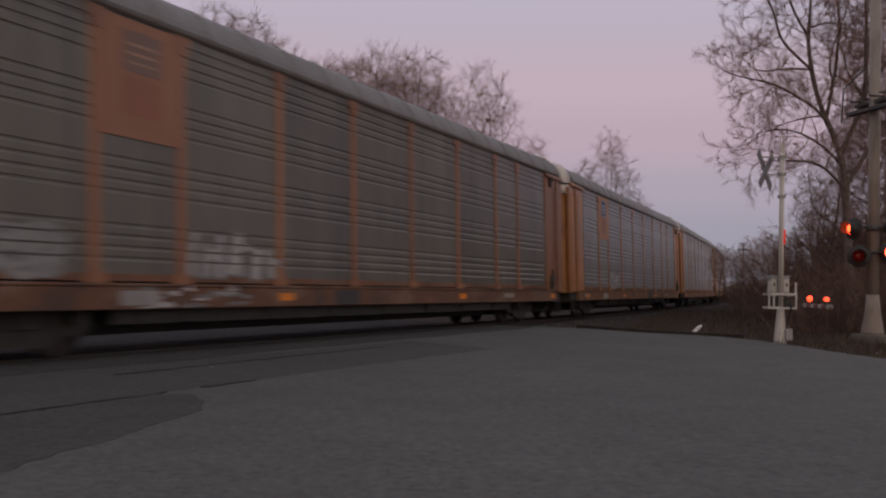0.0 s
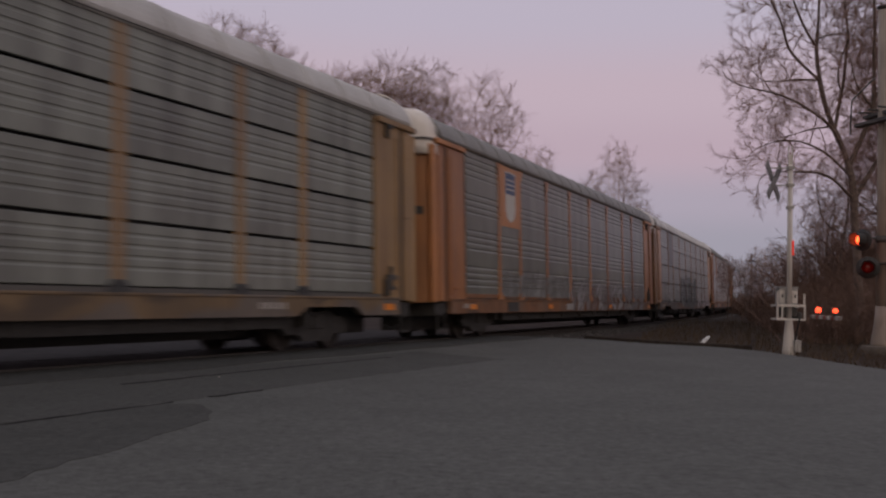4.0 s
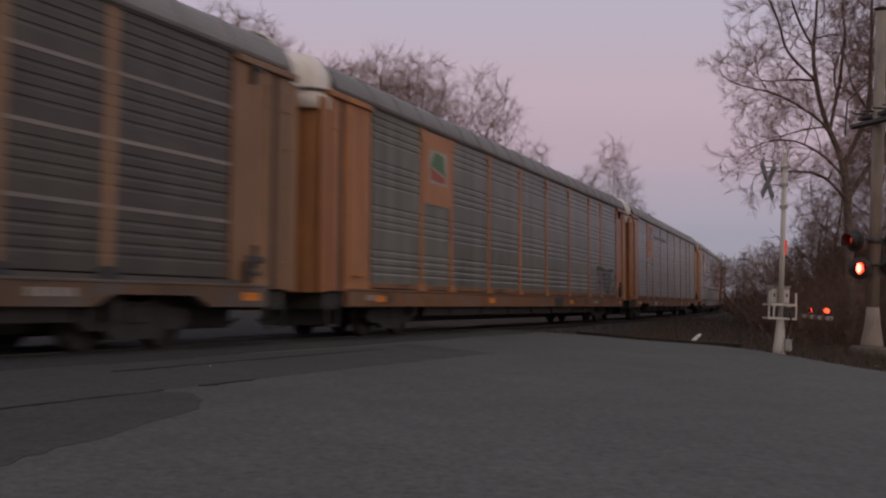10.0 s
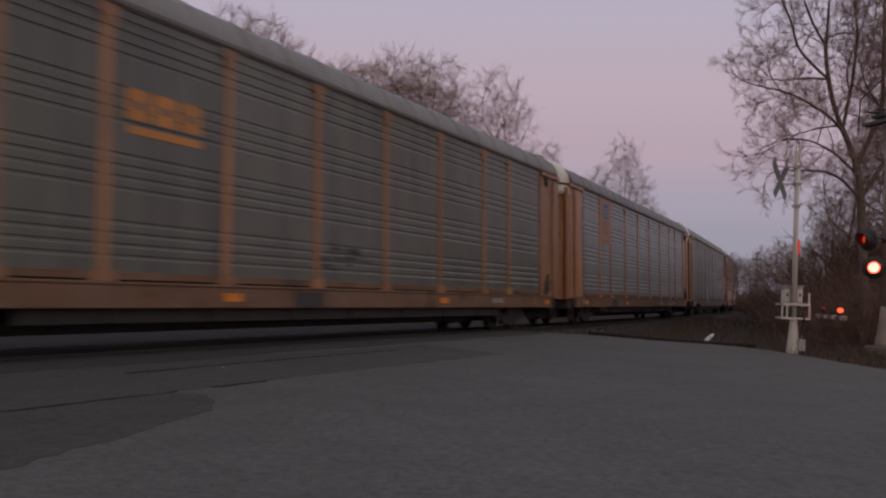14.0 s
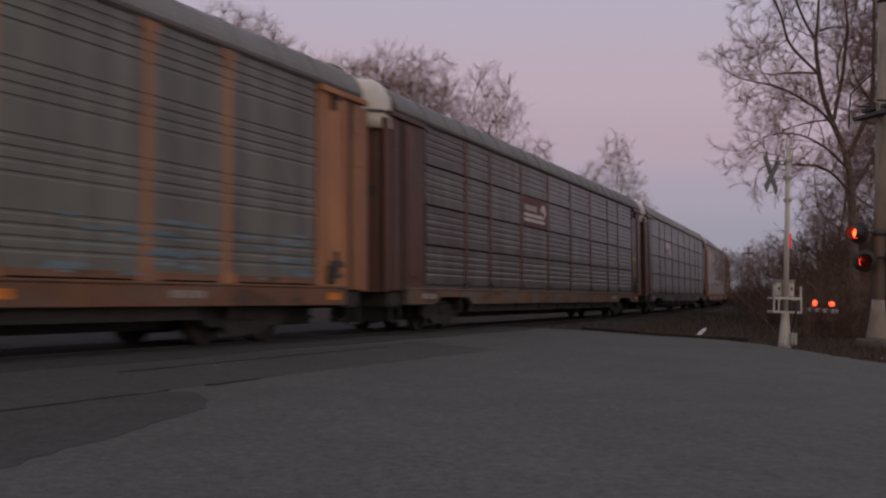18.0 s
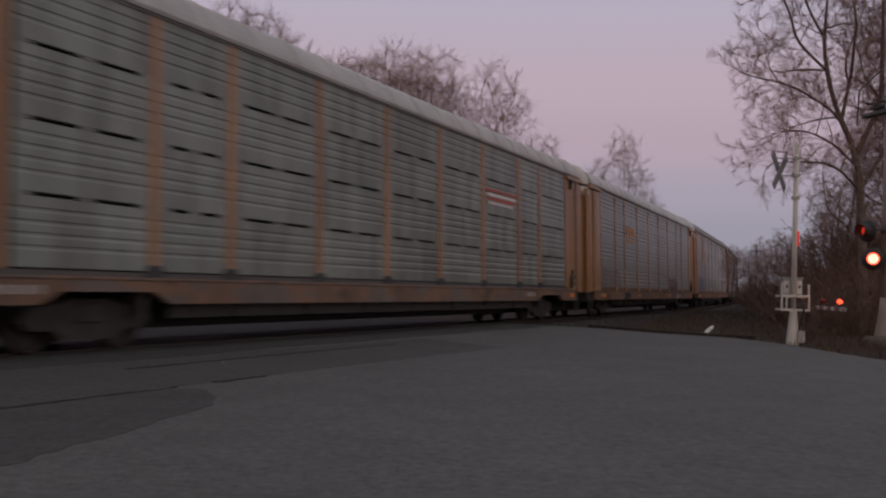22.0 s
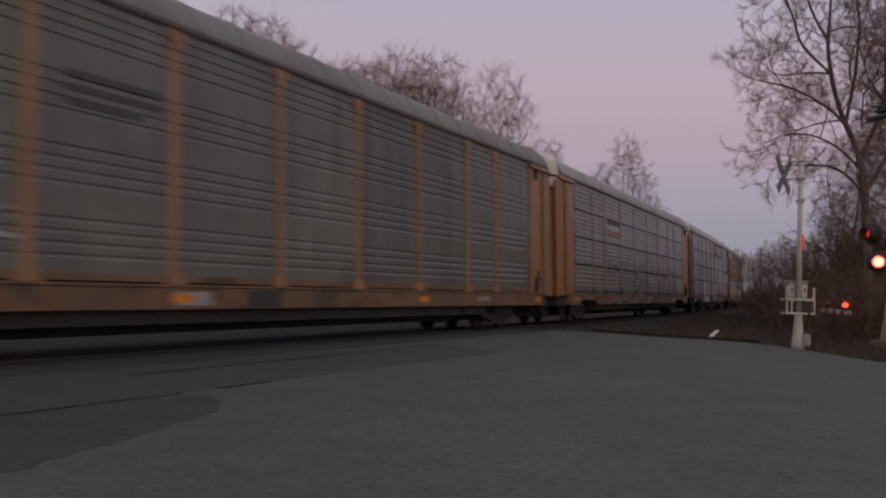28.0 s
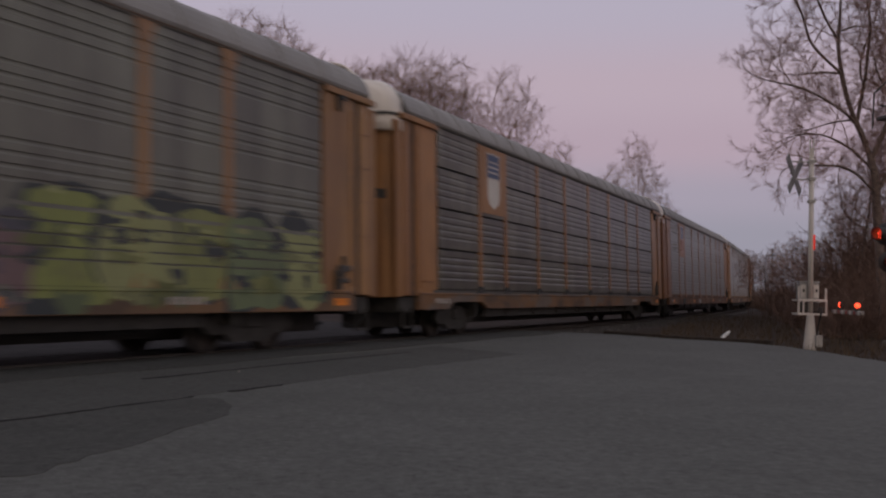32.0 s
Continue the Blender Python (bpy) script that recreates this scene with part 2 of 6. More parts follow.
def recoloured(me, mat, cache={}):
    key = (me.name, mat.name)
    if key not in cache:
        c = me.copy()
        c.materials.clear()
        c.materials.append(mat)
        cache[key] = c
    return cache[key]


# ---- ground, road, track ----
def ground_height(x, y):
    _, _, a = on_line(0)
    lat = (x - X0) * math.cos(a) - (y - Y0) * math.sin(a)     # right of the train's side
    rise = 0.0
    if y > 26:
        k = min(1.0, max(0.0, (lat - 5.0) / 9.0)) * min(1.0, (y - 26) / 22.0)
        rise = 2.6 * k * k * (3 - 2 * k)
    return -0.10 + rise + 0.05 * noise.noise(Vector((x * 0.15, y * 0.15, 0))) * min(1, abs(lat) / 6)


def build_ground():
    near = [i * 2.0 for i in range(-60, 61)]
    far = [130, 160, 220, 320, 500, 800, 1400, 2600]
    xs = [-v for v in far[::-1]] + near + far
    ys = [-v for v in far[::-1]] + near + far
    V, F, n = [], [], len(xs)
    for y in ys:
        for x in xs:
            V.append((x, y, ground_height(x, y)))
    for j in range(n - 1):
        for i in range(n - 1):
            F.append((j * n + i, j * n + i + 1, (j + 1) * n + i + 1, (j + 1) * n + i))
    me = mesh_of("ground", V, F, EARTH, True)
    thing("ground", "dark brown soil and dead grass", "ground", kind="structure", data=me)


def sheet(name, outline, z, mat, thick=0.08):
    V = [(x, y, z) for x, y in outline] + [(x, y, z - thick) for x, y in outline]
    n = len(outline)
    F = [tuple(range(n)), tuple(range(2 * n - 1, n - 1, -1))] + [(i, i + n, (i + 1) % n + n, (i + 1) % n) for i in range(n)]
    return fixed(mesh_of(name, V, F, mat))


def ragged(pts, step=0.35, amp=0.05, seed=1, closed=True):
    rnd, out = random.Random(seed), []
    for (x0, y0), (x1, y1) in zip(pts, pts[1:] + (pts[:1] if closed else [])):
        d = math.hypot(x1 - x0, y1 - y0)
        n = max(1, min(60, int(d / step)))
        for i in range(n):
            t = i / n
            out.append((x0 + (x1 - x0) * t + rnd.uniform(-amp, amp), y0 + (y1 - y0) * t + rnd.uniform(-amp, amp)))
    return out


CROSS_FROM, CROSS_TO = -34.0, 4.0       # the stretch of track that the road crosses


def build_road():
    near = [on_line(s, CENTRE + 0.81)[:2] for s in np.linspace(CROSS_FROM, CROSS_TO, 14)]
    edge = [(4.4, 28.4), (5.4, 26.9), (6.3, 26.3), (7.4, 25.2), (7.9, 23.6), (8.1, 20.8), (8.35, 18.0), (8.8, 12.0), (9.4, 4.0), (9.5, -30), (-40, -30), (-40, 4)]
    pts = near + ragged(edge, 0.4, 0.07, 4, False) + edge[-1:]
    thing("road", "worn grey asphalt up to the rails", "road", kind="structure", data=sheet("road", pts, 0.0, ASPHALT))
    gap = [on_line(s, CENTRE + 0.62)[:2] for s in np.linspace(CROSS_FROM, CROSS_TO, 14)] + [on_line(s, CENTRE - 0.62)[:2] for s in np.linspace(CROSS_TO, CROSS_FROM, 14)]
    thing("crossing_panel", "asphalt fill between the rails, darkened for the shade under the train", "road", kind="structure", data=sheet("crossing_panel", gap, -0.01, SHADED_ROAD))
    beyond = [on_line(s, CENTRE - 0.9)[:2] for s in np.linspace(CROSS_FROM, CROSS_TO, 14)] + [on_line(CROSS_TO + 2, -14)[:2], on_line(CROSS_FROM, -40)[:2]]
    thing("road_beyond", "asphalt on the far side of the track, darkened for the shade under the train", "road", kind="structure", data=sheet("road_beyond", beyond, -0.03, SHADED_ROAD))
    # patch and seams that run beside the track
    pat = [(-4.6, 7.9), (-3.72, 8.1), (-2.95, 9.85), (-2.55, 9.95), (-2.2, 9.0), (-2.25, 8.1), (-2.45, 6.9), (-2.7, 5.7), (-5.2, 5.2)]
    thing("road_patch", "darker tar patch in the asphalt", "road patch", kind="structure", data=sheet("road_patch", ragged(pat, 0.2, 0.05, 9), 0.005, PATCH, 0.02))
    wide = [(-9.5, 8.4), (-5.6, 6.6), (-3.74, 8.3), (-2.9, 10.1), (-2.15, 11.6), (-0.6, 15.0), (1.0, 18.2), (-0.6, 20.0), (-3.0, 15.6), (-5.6, 11.6)]
    thing("road_patch", "darker strip of newer asphalt along the track", "road patch", kind="structure", data=sheet("road_patch", ragged(wide, 0.3, 0.06, 12), 0.004, asphalt_mat("newer_asphalt", (0.080, 0.082, 0.078), (0.101, 0.103, 0.098)), 0.02))
    # strip along the rail, darkened in colour for the shade beside the train
    rail_side = [on_line(q, CENTRE + 0.84)[:2] for q in np.linspace(CROSS_FROM, CROSS_TO - 0.3, 40)]
    edge = [on_line(q, CENTRE + 2.3 + 0.5 * noise.noise(Vector((q * 0.25, 0, 3))))[:2] for q in np.linspace(CROSS_TO - 0.3, CROSS_FROM, 60)]
    thing("road_patch", "asphalt beside the rail with the train shadow in its colour", "road patch", kind="structure", data=sheet("road_patch", rail_side + edge, 0.012, asphalt_mat("train_shade_asphalt", (0.060, 0.061, 0.058), (0.078, 0.080, 0.075)), 0.02))
    for a, b, w in (((-4.6, 6.3), (-2.86, 10.0), 0.05), ((-2.62, 10.56), (-2.2, 11.44), 0.035), ((-3.96, 11.63), (-2.77, 14.34), 0.05), ((-2.77, 14.34), (-1.1, 17.9), 0.04)):
        rnd = random.Random(int(a[1] * 10))
        n, left, right = 22, [], []
        d = Vector((b[0] - a[0], b[1] - a[1])).normalized()
        for i in range(n + 1):
            t = i / n
            x, y = a[0] + (b[0] - a[0]) * t, a[1] + (b[1] - a[1]) * t
            o, h = rnd.uniform(-0.03, 0.03), w * rnd.uniform(0.5, 1.1) * (1 - 0.6 * t)
            left.append((x - d.y * (o + h), y + d.x * (o + h)))
            right.append((x - d.y * (o - h), y + d.x * (o - h)))
        thing("road_seam", "open crack along the joint of the asphalt", "crack", kind="structure", data=sheet("road_seam", left + right[::-1], 0.009, SEAM, 0.02))


def build_edging():
    me = boxes("edge_timber", [((-1.45, 1.45), (-0.11, 0.11), (-0.12, 0.06))], TIE, 0.02)
    for x, y, turn in ((5.05, 27.75, -52), (6.75, 26.0, -34)):
        thing("edge_timber", "old dark timber at the end of the asphalt", "timber", pose(x, y, 0.02, 0, 0, turn), "edging timbers", data=me)


def sweep(name, outline, s0, s1, step, mat):
    """An outline in (right of the track's middle, z) drawn along the track."""
    V, F, n = [], [], len(outline)
    ss = np.arange(s0, s1 + step / 2, step)
    for s in ss:
        for r, z in outline:
            x, y, _ = on_line(s, CENTRE + r)
            V.append((x, y, z + CANT * r))
    for i in range(len(ss) - 1):
        for j in range(n):
            a, b = i * n + j, i * n + (j + 1) % n
            F.append((a, b, b + n, a + n))
    F += [tuple(range(n)), tuple((len(ss) - 1) * n + j for j in range(n))[::-1]]
    return fixed(mesh_of(name, V, F, mat))


def build_track():
    rail = [(-0.07, -0.17), (0.07, -0.17), (0.07, -0.15), (0.012, -0.13), (0.012, -0.045), (0.036, -0.035), (0.036, -0.004), (0.028, 0), (-0.028, 0), (-0.036, -0.004), (-0.036, -0.035), (-0.012, -0.045), (-0.012, -0.13), (-0.07, -0.15)]
    for r in (-0.755, 0.755):
        thing("rail", "worn steel rail of the track", "rail", kind="structure", data=sweep("rail", [(x + r, z) for x, z in rail], -120, 200, 3, RAIL))
    bed = [(-3.2, -0.3), (3.2, -0.3), (2.0, -0.17), (-2.0, -0.17)]
    bed_ob = thing("ballast", "dark stone ballast under the track", "ballast", kind="structure", data=sweep("ballast", bed, CROSS_TO + 0.3, 200, 3, BALLAST))
    thing("ballast", "dark stone ballast under the track", "ballast", kind="structure", data=sweep("ballast", bed, -120, CROSS_FROM - 0.3, 3, BALLAST))
    stone_v = [(math.cos(a) * 0.04, math.sin(a) * 0.04, z) for z in (-0.02, 0.025) for a in (0, 1.3, 2.5, 3.8, 5.2)]
    rnd = random.Random(3)
    V, F = [], []
    for _ in range(2600):
        s, r = rnd.uniform(CROSS_TO + 0.5, 46), rnd.uniform(1.3, 3.1)
        x, y, _ = on_line(s, CENTRE + r)
        k, b, z = rnd.uniform(0.6, 1.5), len(V), -0.15 - 0.11 * max(0, r - 2) + CANT * r
        q = Euler((rnd.uniform(0, 6), rnd.uniform(0, 6), rnd.uniform(0, 6)))
        for v in stone_v:
            w = Vector(v) * k
            w.rotate(q)
            V.append((x + w.x, y + w.y, z + w.z))
        F += [(b, b + 4, b + 3, b + 2, b + 1), (b + 5, b + 6, b + 7, b + 8, b + 9)] + [(b + j, b + (j + 1) % 5, b + 5 + (j + 1) % 5, b + 5 + j) for j in range(5)]
    thing("ballast_stones", "loose grey stones on the shoulder of the track", "ballast", kind="stuff", data=mesh_of("ballast_stones", V, F, BALLAST))
    me = boxes("tie", [((-1.3, 1.3), (-0.11, 0.11), (-0.33, -0.15))], TIE, 0.01)
    for i in range(75):
        s = CROSS_TO + 0.6 + i * 0.55
        ob = part("tie", me, bed_ob)
        ob.matrix_basis = track_pose(s)


# ---- trees and brush ----
def colonise(seed, skeleton, parents, aims, step, reach, kill, rounds, droop=0.0, keep=0.7):
    """Grows boughs from a skeleton of places towards aims scattered through the crown."""
    rnd = random.Random(seed)
    nodes, parents, aims = [Vector(p) for p in skeleton], list(parents), [Vector(a) for a in aims]
    spent, stem = set(), len(nodes)
    for _ in range(rounds):
        kd = kdtree.KDTree(len(nodes))
        for i, p in enumerate(nodes):
            kd.insert(p, i)
        kd.balance()
        pull, left = {}, []
        for a in aims:
            p, i, d = kd.find(a)
            if d < kill:
                continue
            left.append(a)
            if d < reach and i not in spent:
                pull[i] = pull.get(i, Vector()) + (a - p) / d
        aims, grown = left, 0
        for i, v in pull.items():
            if v.length < 1e-4:
                spent.add(i)
                continue
            onward = (nodes[i] - nodes[parents[i]]).normalized() if parents[i] >= 0 and i >= stem else Vector()
            d = v.normalized() + onward * keep + Vector((rnd.gauss(0, 0.10), rnd.gauss(0, 0.10), rnd.gauss(0, 0.10) - droop))
            p = nodes[i] + d.normalized() * step
            _, _, near = kd.find(p)
            if near < step * 0.45:
                spent.add(i)
                continue
            nodes.append(p)
            parents.append(i)
            grown += 1
        if not grown:
            break
    return nodes, parents


def bough_meshes(seed, nodes, parents, tip, power, split, twig, twigs, bark, twig_mat, flare=1.3):
    """Thickness from the tips down, one tube a bough, and fine twigs on the thin ones."""
    rnd, n = random.Random(seed), len(nodes)
    kids = [[] for _ in range(n)]
    for i, p in enumerate(parents):
        if p >= 0:
            kids[p].append(i)
    ends = [0] * n
    for i in range(n - 1, -1, -1):
        ends[i] = max(ends[i], 1)
        if parents[i] >= 0:
            ends[parents[i]] += ends[i]
    # boughs thicken fast from the twigs to the limbs, slowly from there to the stem
    r = [tip * min(t, 60) ** (1 / power) * max(1.0, t / 60) ** (1 / 2.9) for t in ends]
    r[0] *= flare
    heir = [max(k, key=lambda i: r[i]) if k else -1 for k in kids]
    for _ in range(3):
        nodes = [p if parents[i] < 0 or heir[i] < 0 else p * 0.4 + nodes[parents[i]] * 0.3 + nodes[heir[i]] * 0.3 for i, p in enumerate(nodes)]
    wood, fine = ([], []), ([], [])

    def sprig(q, axis, size):
        side = axis.cross(Vector((rnd.gauss(0, 1), rnd.gauss(0, 1), rnd.gauss(0, 1)))).normalized()
        d = (axis + side * rnd.uniform(0.3, 0.8) + Vector((0, 0, 0.15))).normalized()
        a = q + d * size * 0.5
        b = a + (d + side * rnd.gauss(0, 0.22) + Vector((0, 0, rnd.uniform(-0.05, 0.25)))).normalized() * size * 0.5
        tube_into(*fine, [q, a, b], [tip * 0.9, tip * 0.75, tip * 0.45], 3, False)
        return a, b

    starts = [(0, -1)]
    while starts:
        i, frm = starts.pop()
        chain = [i] if frm < 0 else [frm, i]
        while kids[i]:
            order = sorted(kids[i], key=lambda k: -r[k])
            starts += [(k, i) for k in order[1:]]
            i = order[0]
            chain.append(i)
        pts, radii = [nodes[k] for k in chain], [r[k] for k in chain]
        if frm >= 0:
            radii[0] = min(radii[0], radii[1] * 1.15)
        big = radii[min(1, len(radii) - 1)] > split
        if len(pts) > 1:
            tube_into(*(wood if big else fine), pts, radii, 7 if radii[0] > 3 * split else (5 if big else 3), False)
        for k in range(1, len(pts)):
            if radii[k] < tip * 3.2:
                axis = (pts[k] - pts[k - 1]).normalized()
                for _ in range(twigs):
                    a, b = sprig(pts[k].lerp(pts[k - 1], rnd.random()), axis, twig * rnd.uniform(0.5, 1.2))
                    if rnd.random() < 0.8:
                        sprig(a, (b - a).normalized(), twig * rnd.uniform(0.4, 0.75))
    return mesh_of("trunk", *wood, bark, True), mesh_of("crown", *fine, twig_mat, True)


def woodland_tree(seed, wide, mid, tall, aims=520, stem=0.30, rise=0.12, vase=0.0):
    """A woodland tree ten metres high: a clear stem, rising limbs and a rounded, uneven crown."""
    rnd = random.Random(seed)
    pts, k = [], 0
    lobes = [(rnd.uniform(0, 6.28), rnd.uniform(-0.4, 0.8), rnd.uniform(0.10, 0.30)) for _ in range(5)]
    while len(pts) < aims:
        v = Vector((rnd.gauss(0, 1), rnd.gauss(0, 1), rnd.gauss(0, 1))).normalized()
        s = 0.78 + sum(h * max(0.0, v.dot(Vector((math.cos(a), math.sin(a), z)).normalized())) ** 4 for a, z, h in lobes)
        f = rnd.uniform(0.12, 1.0) ** 0.45 * min(1.06, s)
        flare = (1 - vase * (0.5 - 0.5 * v.z * f)) * (1 + 1.3 * vase * max(0.0, v.z) ** 2)
        pts.append(Vector((v.x * wide * f * flare, v.y * wide * f * flare, mid + v.z * tall * f)))
    foot = mid - tall * (0.9 - stem)
    skeleton, x, y = [Vector((0, 0, -0.15))], 0.0, 0.0
    while skeleton[-1].z < foot:
        x, y = x + rnd.gauss(0, 0.035), y + rnd.gauss(0, 0.035)
        skeleton.append(Vector((x, y, skeleton[-1].z + 0.35)))
    parents = list(range(-1, len(skeleton) - 1))
    fork = len(skeleton) - 1
    # trees that open upwards have several rising leaders
    for k in range(4 if vase > 0.5 else 0):
        a, lean, last = 1.57 * k + rnd.uniform(-0.4, 0.4), rnd.uniform(0.10, 0.24), fork
        for _ in range(rnd.randrange(9, 14)):
            skeleton.append(skeleton[last] + Vector((lean * math.cos(a) + rnd.gauss(0, 0.05), lean * math.sin(a) + rnd.gauss(0, 0.05), 1)).normalized() * 0.34)
            parents.append(last)
            last = len(skeleton) - 1
    nodes, parents = colonise(seed, skeleton, parents, pts[::8], 0.22, 3.0, 0.45, 40, -rise)
    nodes, parents = colonise(seed, nodes, parents, pts, 0.15, 1.3, 0.22, 60, -rise)
    return nodes, parents


def spreading_tree():
    """The large tree whose limbs reach out over the crossing; places from its foot."""
    rnd = random.Random(77)
    limbs = [[(-0.2, 0, -0.4), (-0.4, 0, 2.4), (-0.45, 0, 4.9), (-0.52, 0, 6.1)],
             [(-0.52, 0, 6.1), (-1.4, -0.2, 7.4), (-2.5, -0.5, 8.2), (-3.9, -0.6, 8.5), (-5.0, -0.6, 8.55)],
             [(-0.52, 0, 6.1), (-1.1, 0.2, 7.3), (-1.55, 0.4, 9.1), (-2.6, 0.3, 10.1), (-3.8, 0.2, 10.1)],
             [(-1.55, 0.4, 9.1), (-1.5, 0.9, 10.4), (-1.2, 1.2, 12.2), (-1.5, 1.3, 14.2)],
             [(-2.7, 0.3, 10.1), (-2.9, 0.0, 10.9), (-3.6, -0.2, 11.8), (-4.0, -0.3, 13.0)],
             [(-0.52, 0, 6.1), (0.1, -0.5, 8.4), (-0.2, -0.9, 9.8), (-0.3, -1.1, 12.0), (0.2, -1.2, 14.4)],
             [(-0.45, 0, 4.9), (-1.65, -0.7, 5.75), (-3.0, -1.1, 5.6), (-3.9, -1.3, 5.8)],
             [(-1.4, -0.2, 7.4), (-2.5, 0.8, 7.3), (-3.4, 1.2, 6.6)],
             [(-0.45, 0, 4.9), (1.1, 0.6, 7.2), (2.0, 0.8, 10.0), (2.0, 0.9, 13.4)],
             [(0.1, -0.5, 8.4), (1.0, -1.2, 9.8), (1.1, -1.6, 12.2)],
             [(-1.55, 0.4, 9.1), (-2.2, 1.4, 9.4), (-3.2, 2.0, 9.3)],
             [(-0.5, 0, 5.6), (-1.2, 0.5, 6.6), (-2.4, 0.7, 7.1), (-3.4, 0.5, 7.0)],
             [(-1.1, 0.2, 7.3), (-0.6, 0.6, 9.0), (-0.3, 0.8, 11.4), (-0.6, 1.0, 13.8)],
             [(-1.5, 0.9, 10.4), (-2.3, 1.0, 12.2), (-2.8, 1.0, 14.0)]]
    skeleton, parents, aims, spans = [], [], [], []
    for j, limb in enumerate(limbs):
        pts, begun = [Vector(p) for p in limb], len(skeleton)
        if j == 0:
            last = -1
        else:
            last = min(range(len(skeleton)), key=lambda i: (skeleton[i] - pts[0]).length)
        for p, q in zip(pts, pts[1:]):
            n = max(1, int((q - p).length / 0.32))
            for i in range(0 if last < 0 else 1, n + 1):
                c = p.lerp(q, i / n) + Vector((rnd.gauss(0, 0.07), rnd.gauss(0, 0.07), rnd.gauss(0, 0.07)))
                skeleton.append(c)
                parents.append(last)
                last = len(skeleton) - 1
        spans.append(list(range(begun, len(skeleton))))
        for i in spans[-1] if j else ():
            for _ in range(4):
                aims.append(skeleton[i] + Vector((rnd.gauss(0, 0.75), rnd.gauss(0, 0.75), rnd.gauss(0.1, 0.6))))

    def fork(at, way, length, order):
        """A branch that leaves the skeleton at a place, with side branches of its own."""
        last, n = at, max(3, int(length / 0.17))
        bend, side = Vector((rnd.gauss(0, 0.035), rnd.gauss(0, 0.035), rnd.uniform(-0.01, 0.07))), rnd.choice((-1, 1))
        for k in range(n):
            way = (way + bend + Vector((rnd.gauss(0, 0.09), rnd.gauss(0, 0.09), rnd.gauss(0, 0.09) - 0.05 * (k / n)))).normalized()
            skeleton.append(skeleton[last] + way * (length / n))
            parents.append(last)
            last = len(skeleton) - 1
            if order < 3 and k > 0 and rnd.random() < (0.60, 0.58, 0.5)[order - 1]:
                branch(last, way, length * rnd.uniform(0.35, 0.62) * (1.1 - 0.5 * k / n), order + 1, side)
                side = -side

    def branch(at, way, length, order, side):
        # side branches lie mostly in the plane that their limb spreads in
        across = way.cross(Vector((rnd.gauss(0, 0.45), 1, rnd.gauss(0, 0.45)))).normalized() * side
        a = radians(rnd.uniform(28, 58))
        fork(at, way * math.cos(a) + across * math.sin(a), length, order)

    for along in spans[1:]:
        side, n = 1, len(along)
        for k, i in enumerate(along):
            f = k / max(1, n - 1)
            if f > 0.14 and rnd.random() < 0.80:
                way = (skeleton[i] - skeleton[parents[i]]).normalized()
                branch(i, way, rnd.uniform(1.2, 2.5) * (1.0 - 0.45 * f), 1, side)
                side = -side
        fork(along[-1], (skeleton[along[-1]] - skeleton[parents[along[-1]]]).normalized(), 0.9, 1)
    for _ in range(2500):
        v = Vector((rnd.gauss(0, 1), rnd.gauss(0, 1), rnd.gauss(0, 1))).normalized() * rnd.random() ** 0.4
        aims.append(Vector((0.9 + 2.7 * v.x, 2.4 * v.y, 10.4 + 4.6 * v.z)))
    return colonise(78, skeleton, parents, aims, 0.17, 1.0, 0.2, 50, 0.0)


def plant(meshes, x, y, z, size, turn, label, group="", name="tree"):
    t = thing(name, label, "tree" if name == "tree" else "bush", pose(x, y, z, 0, 0, turn) @ Matrix.Diagonal((size, size, size, 1)), group)
    for me, nm in zip(meshes, ("trunk", "crown") if name == "tree" else ("stem", "crown")):
        part(nm, me, t)
    return t


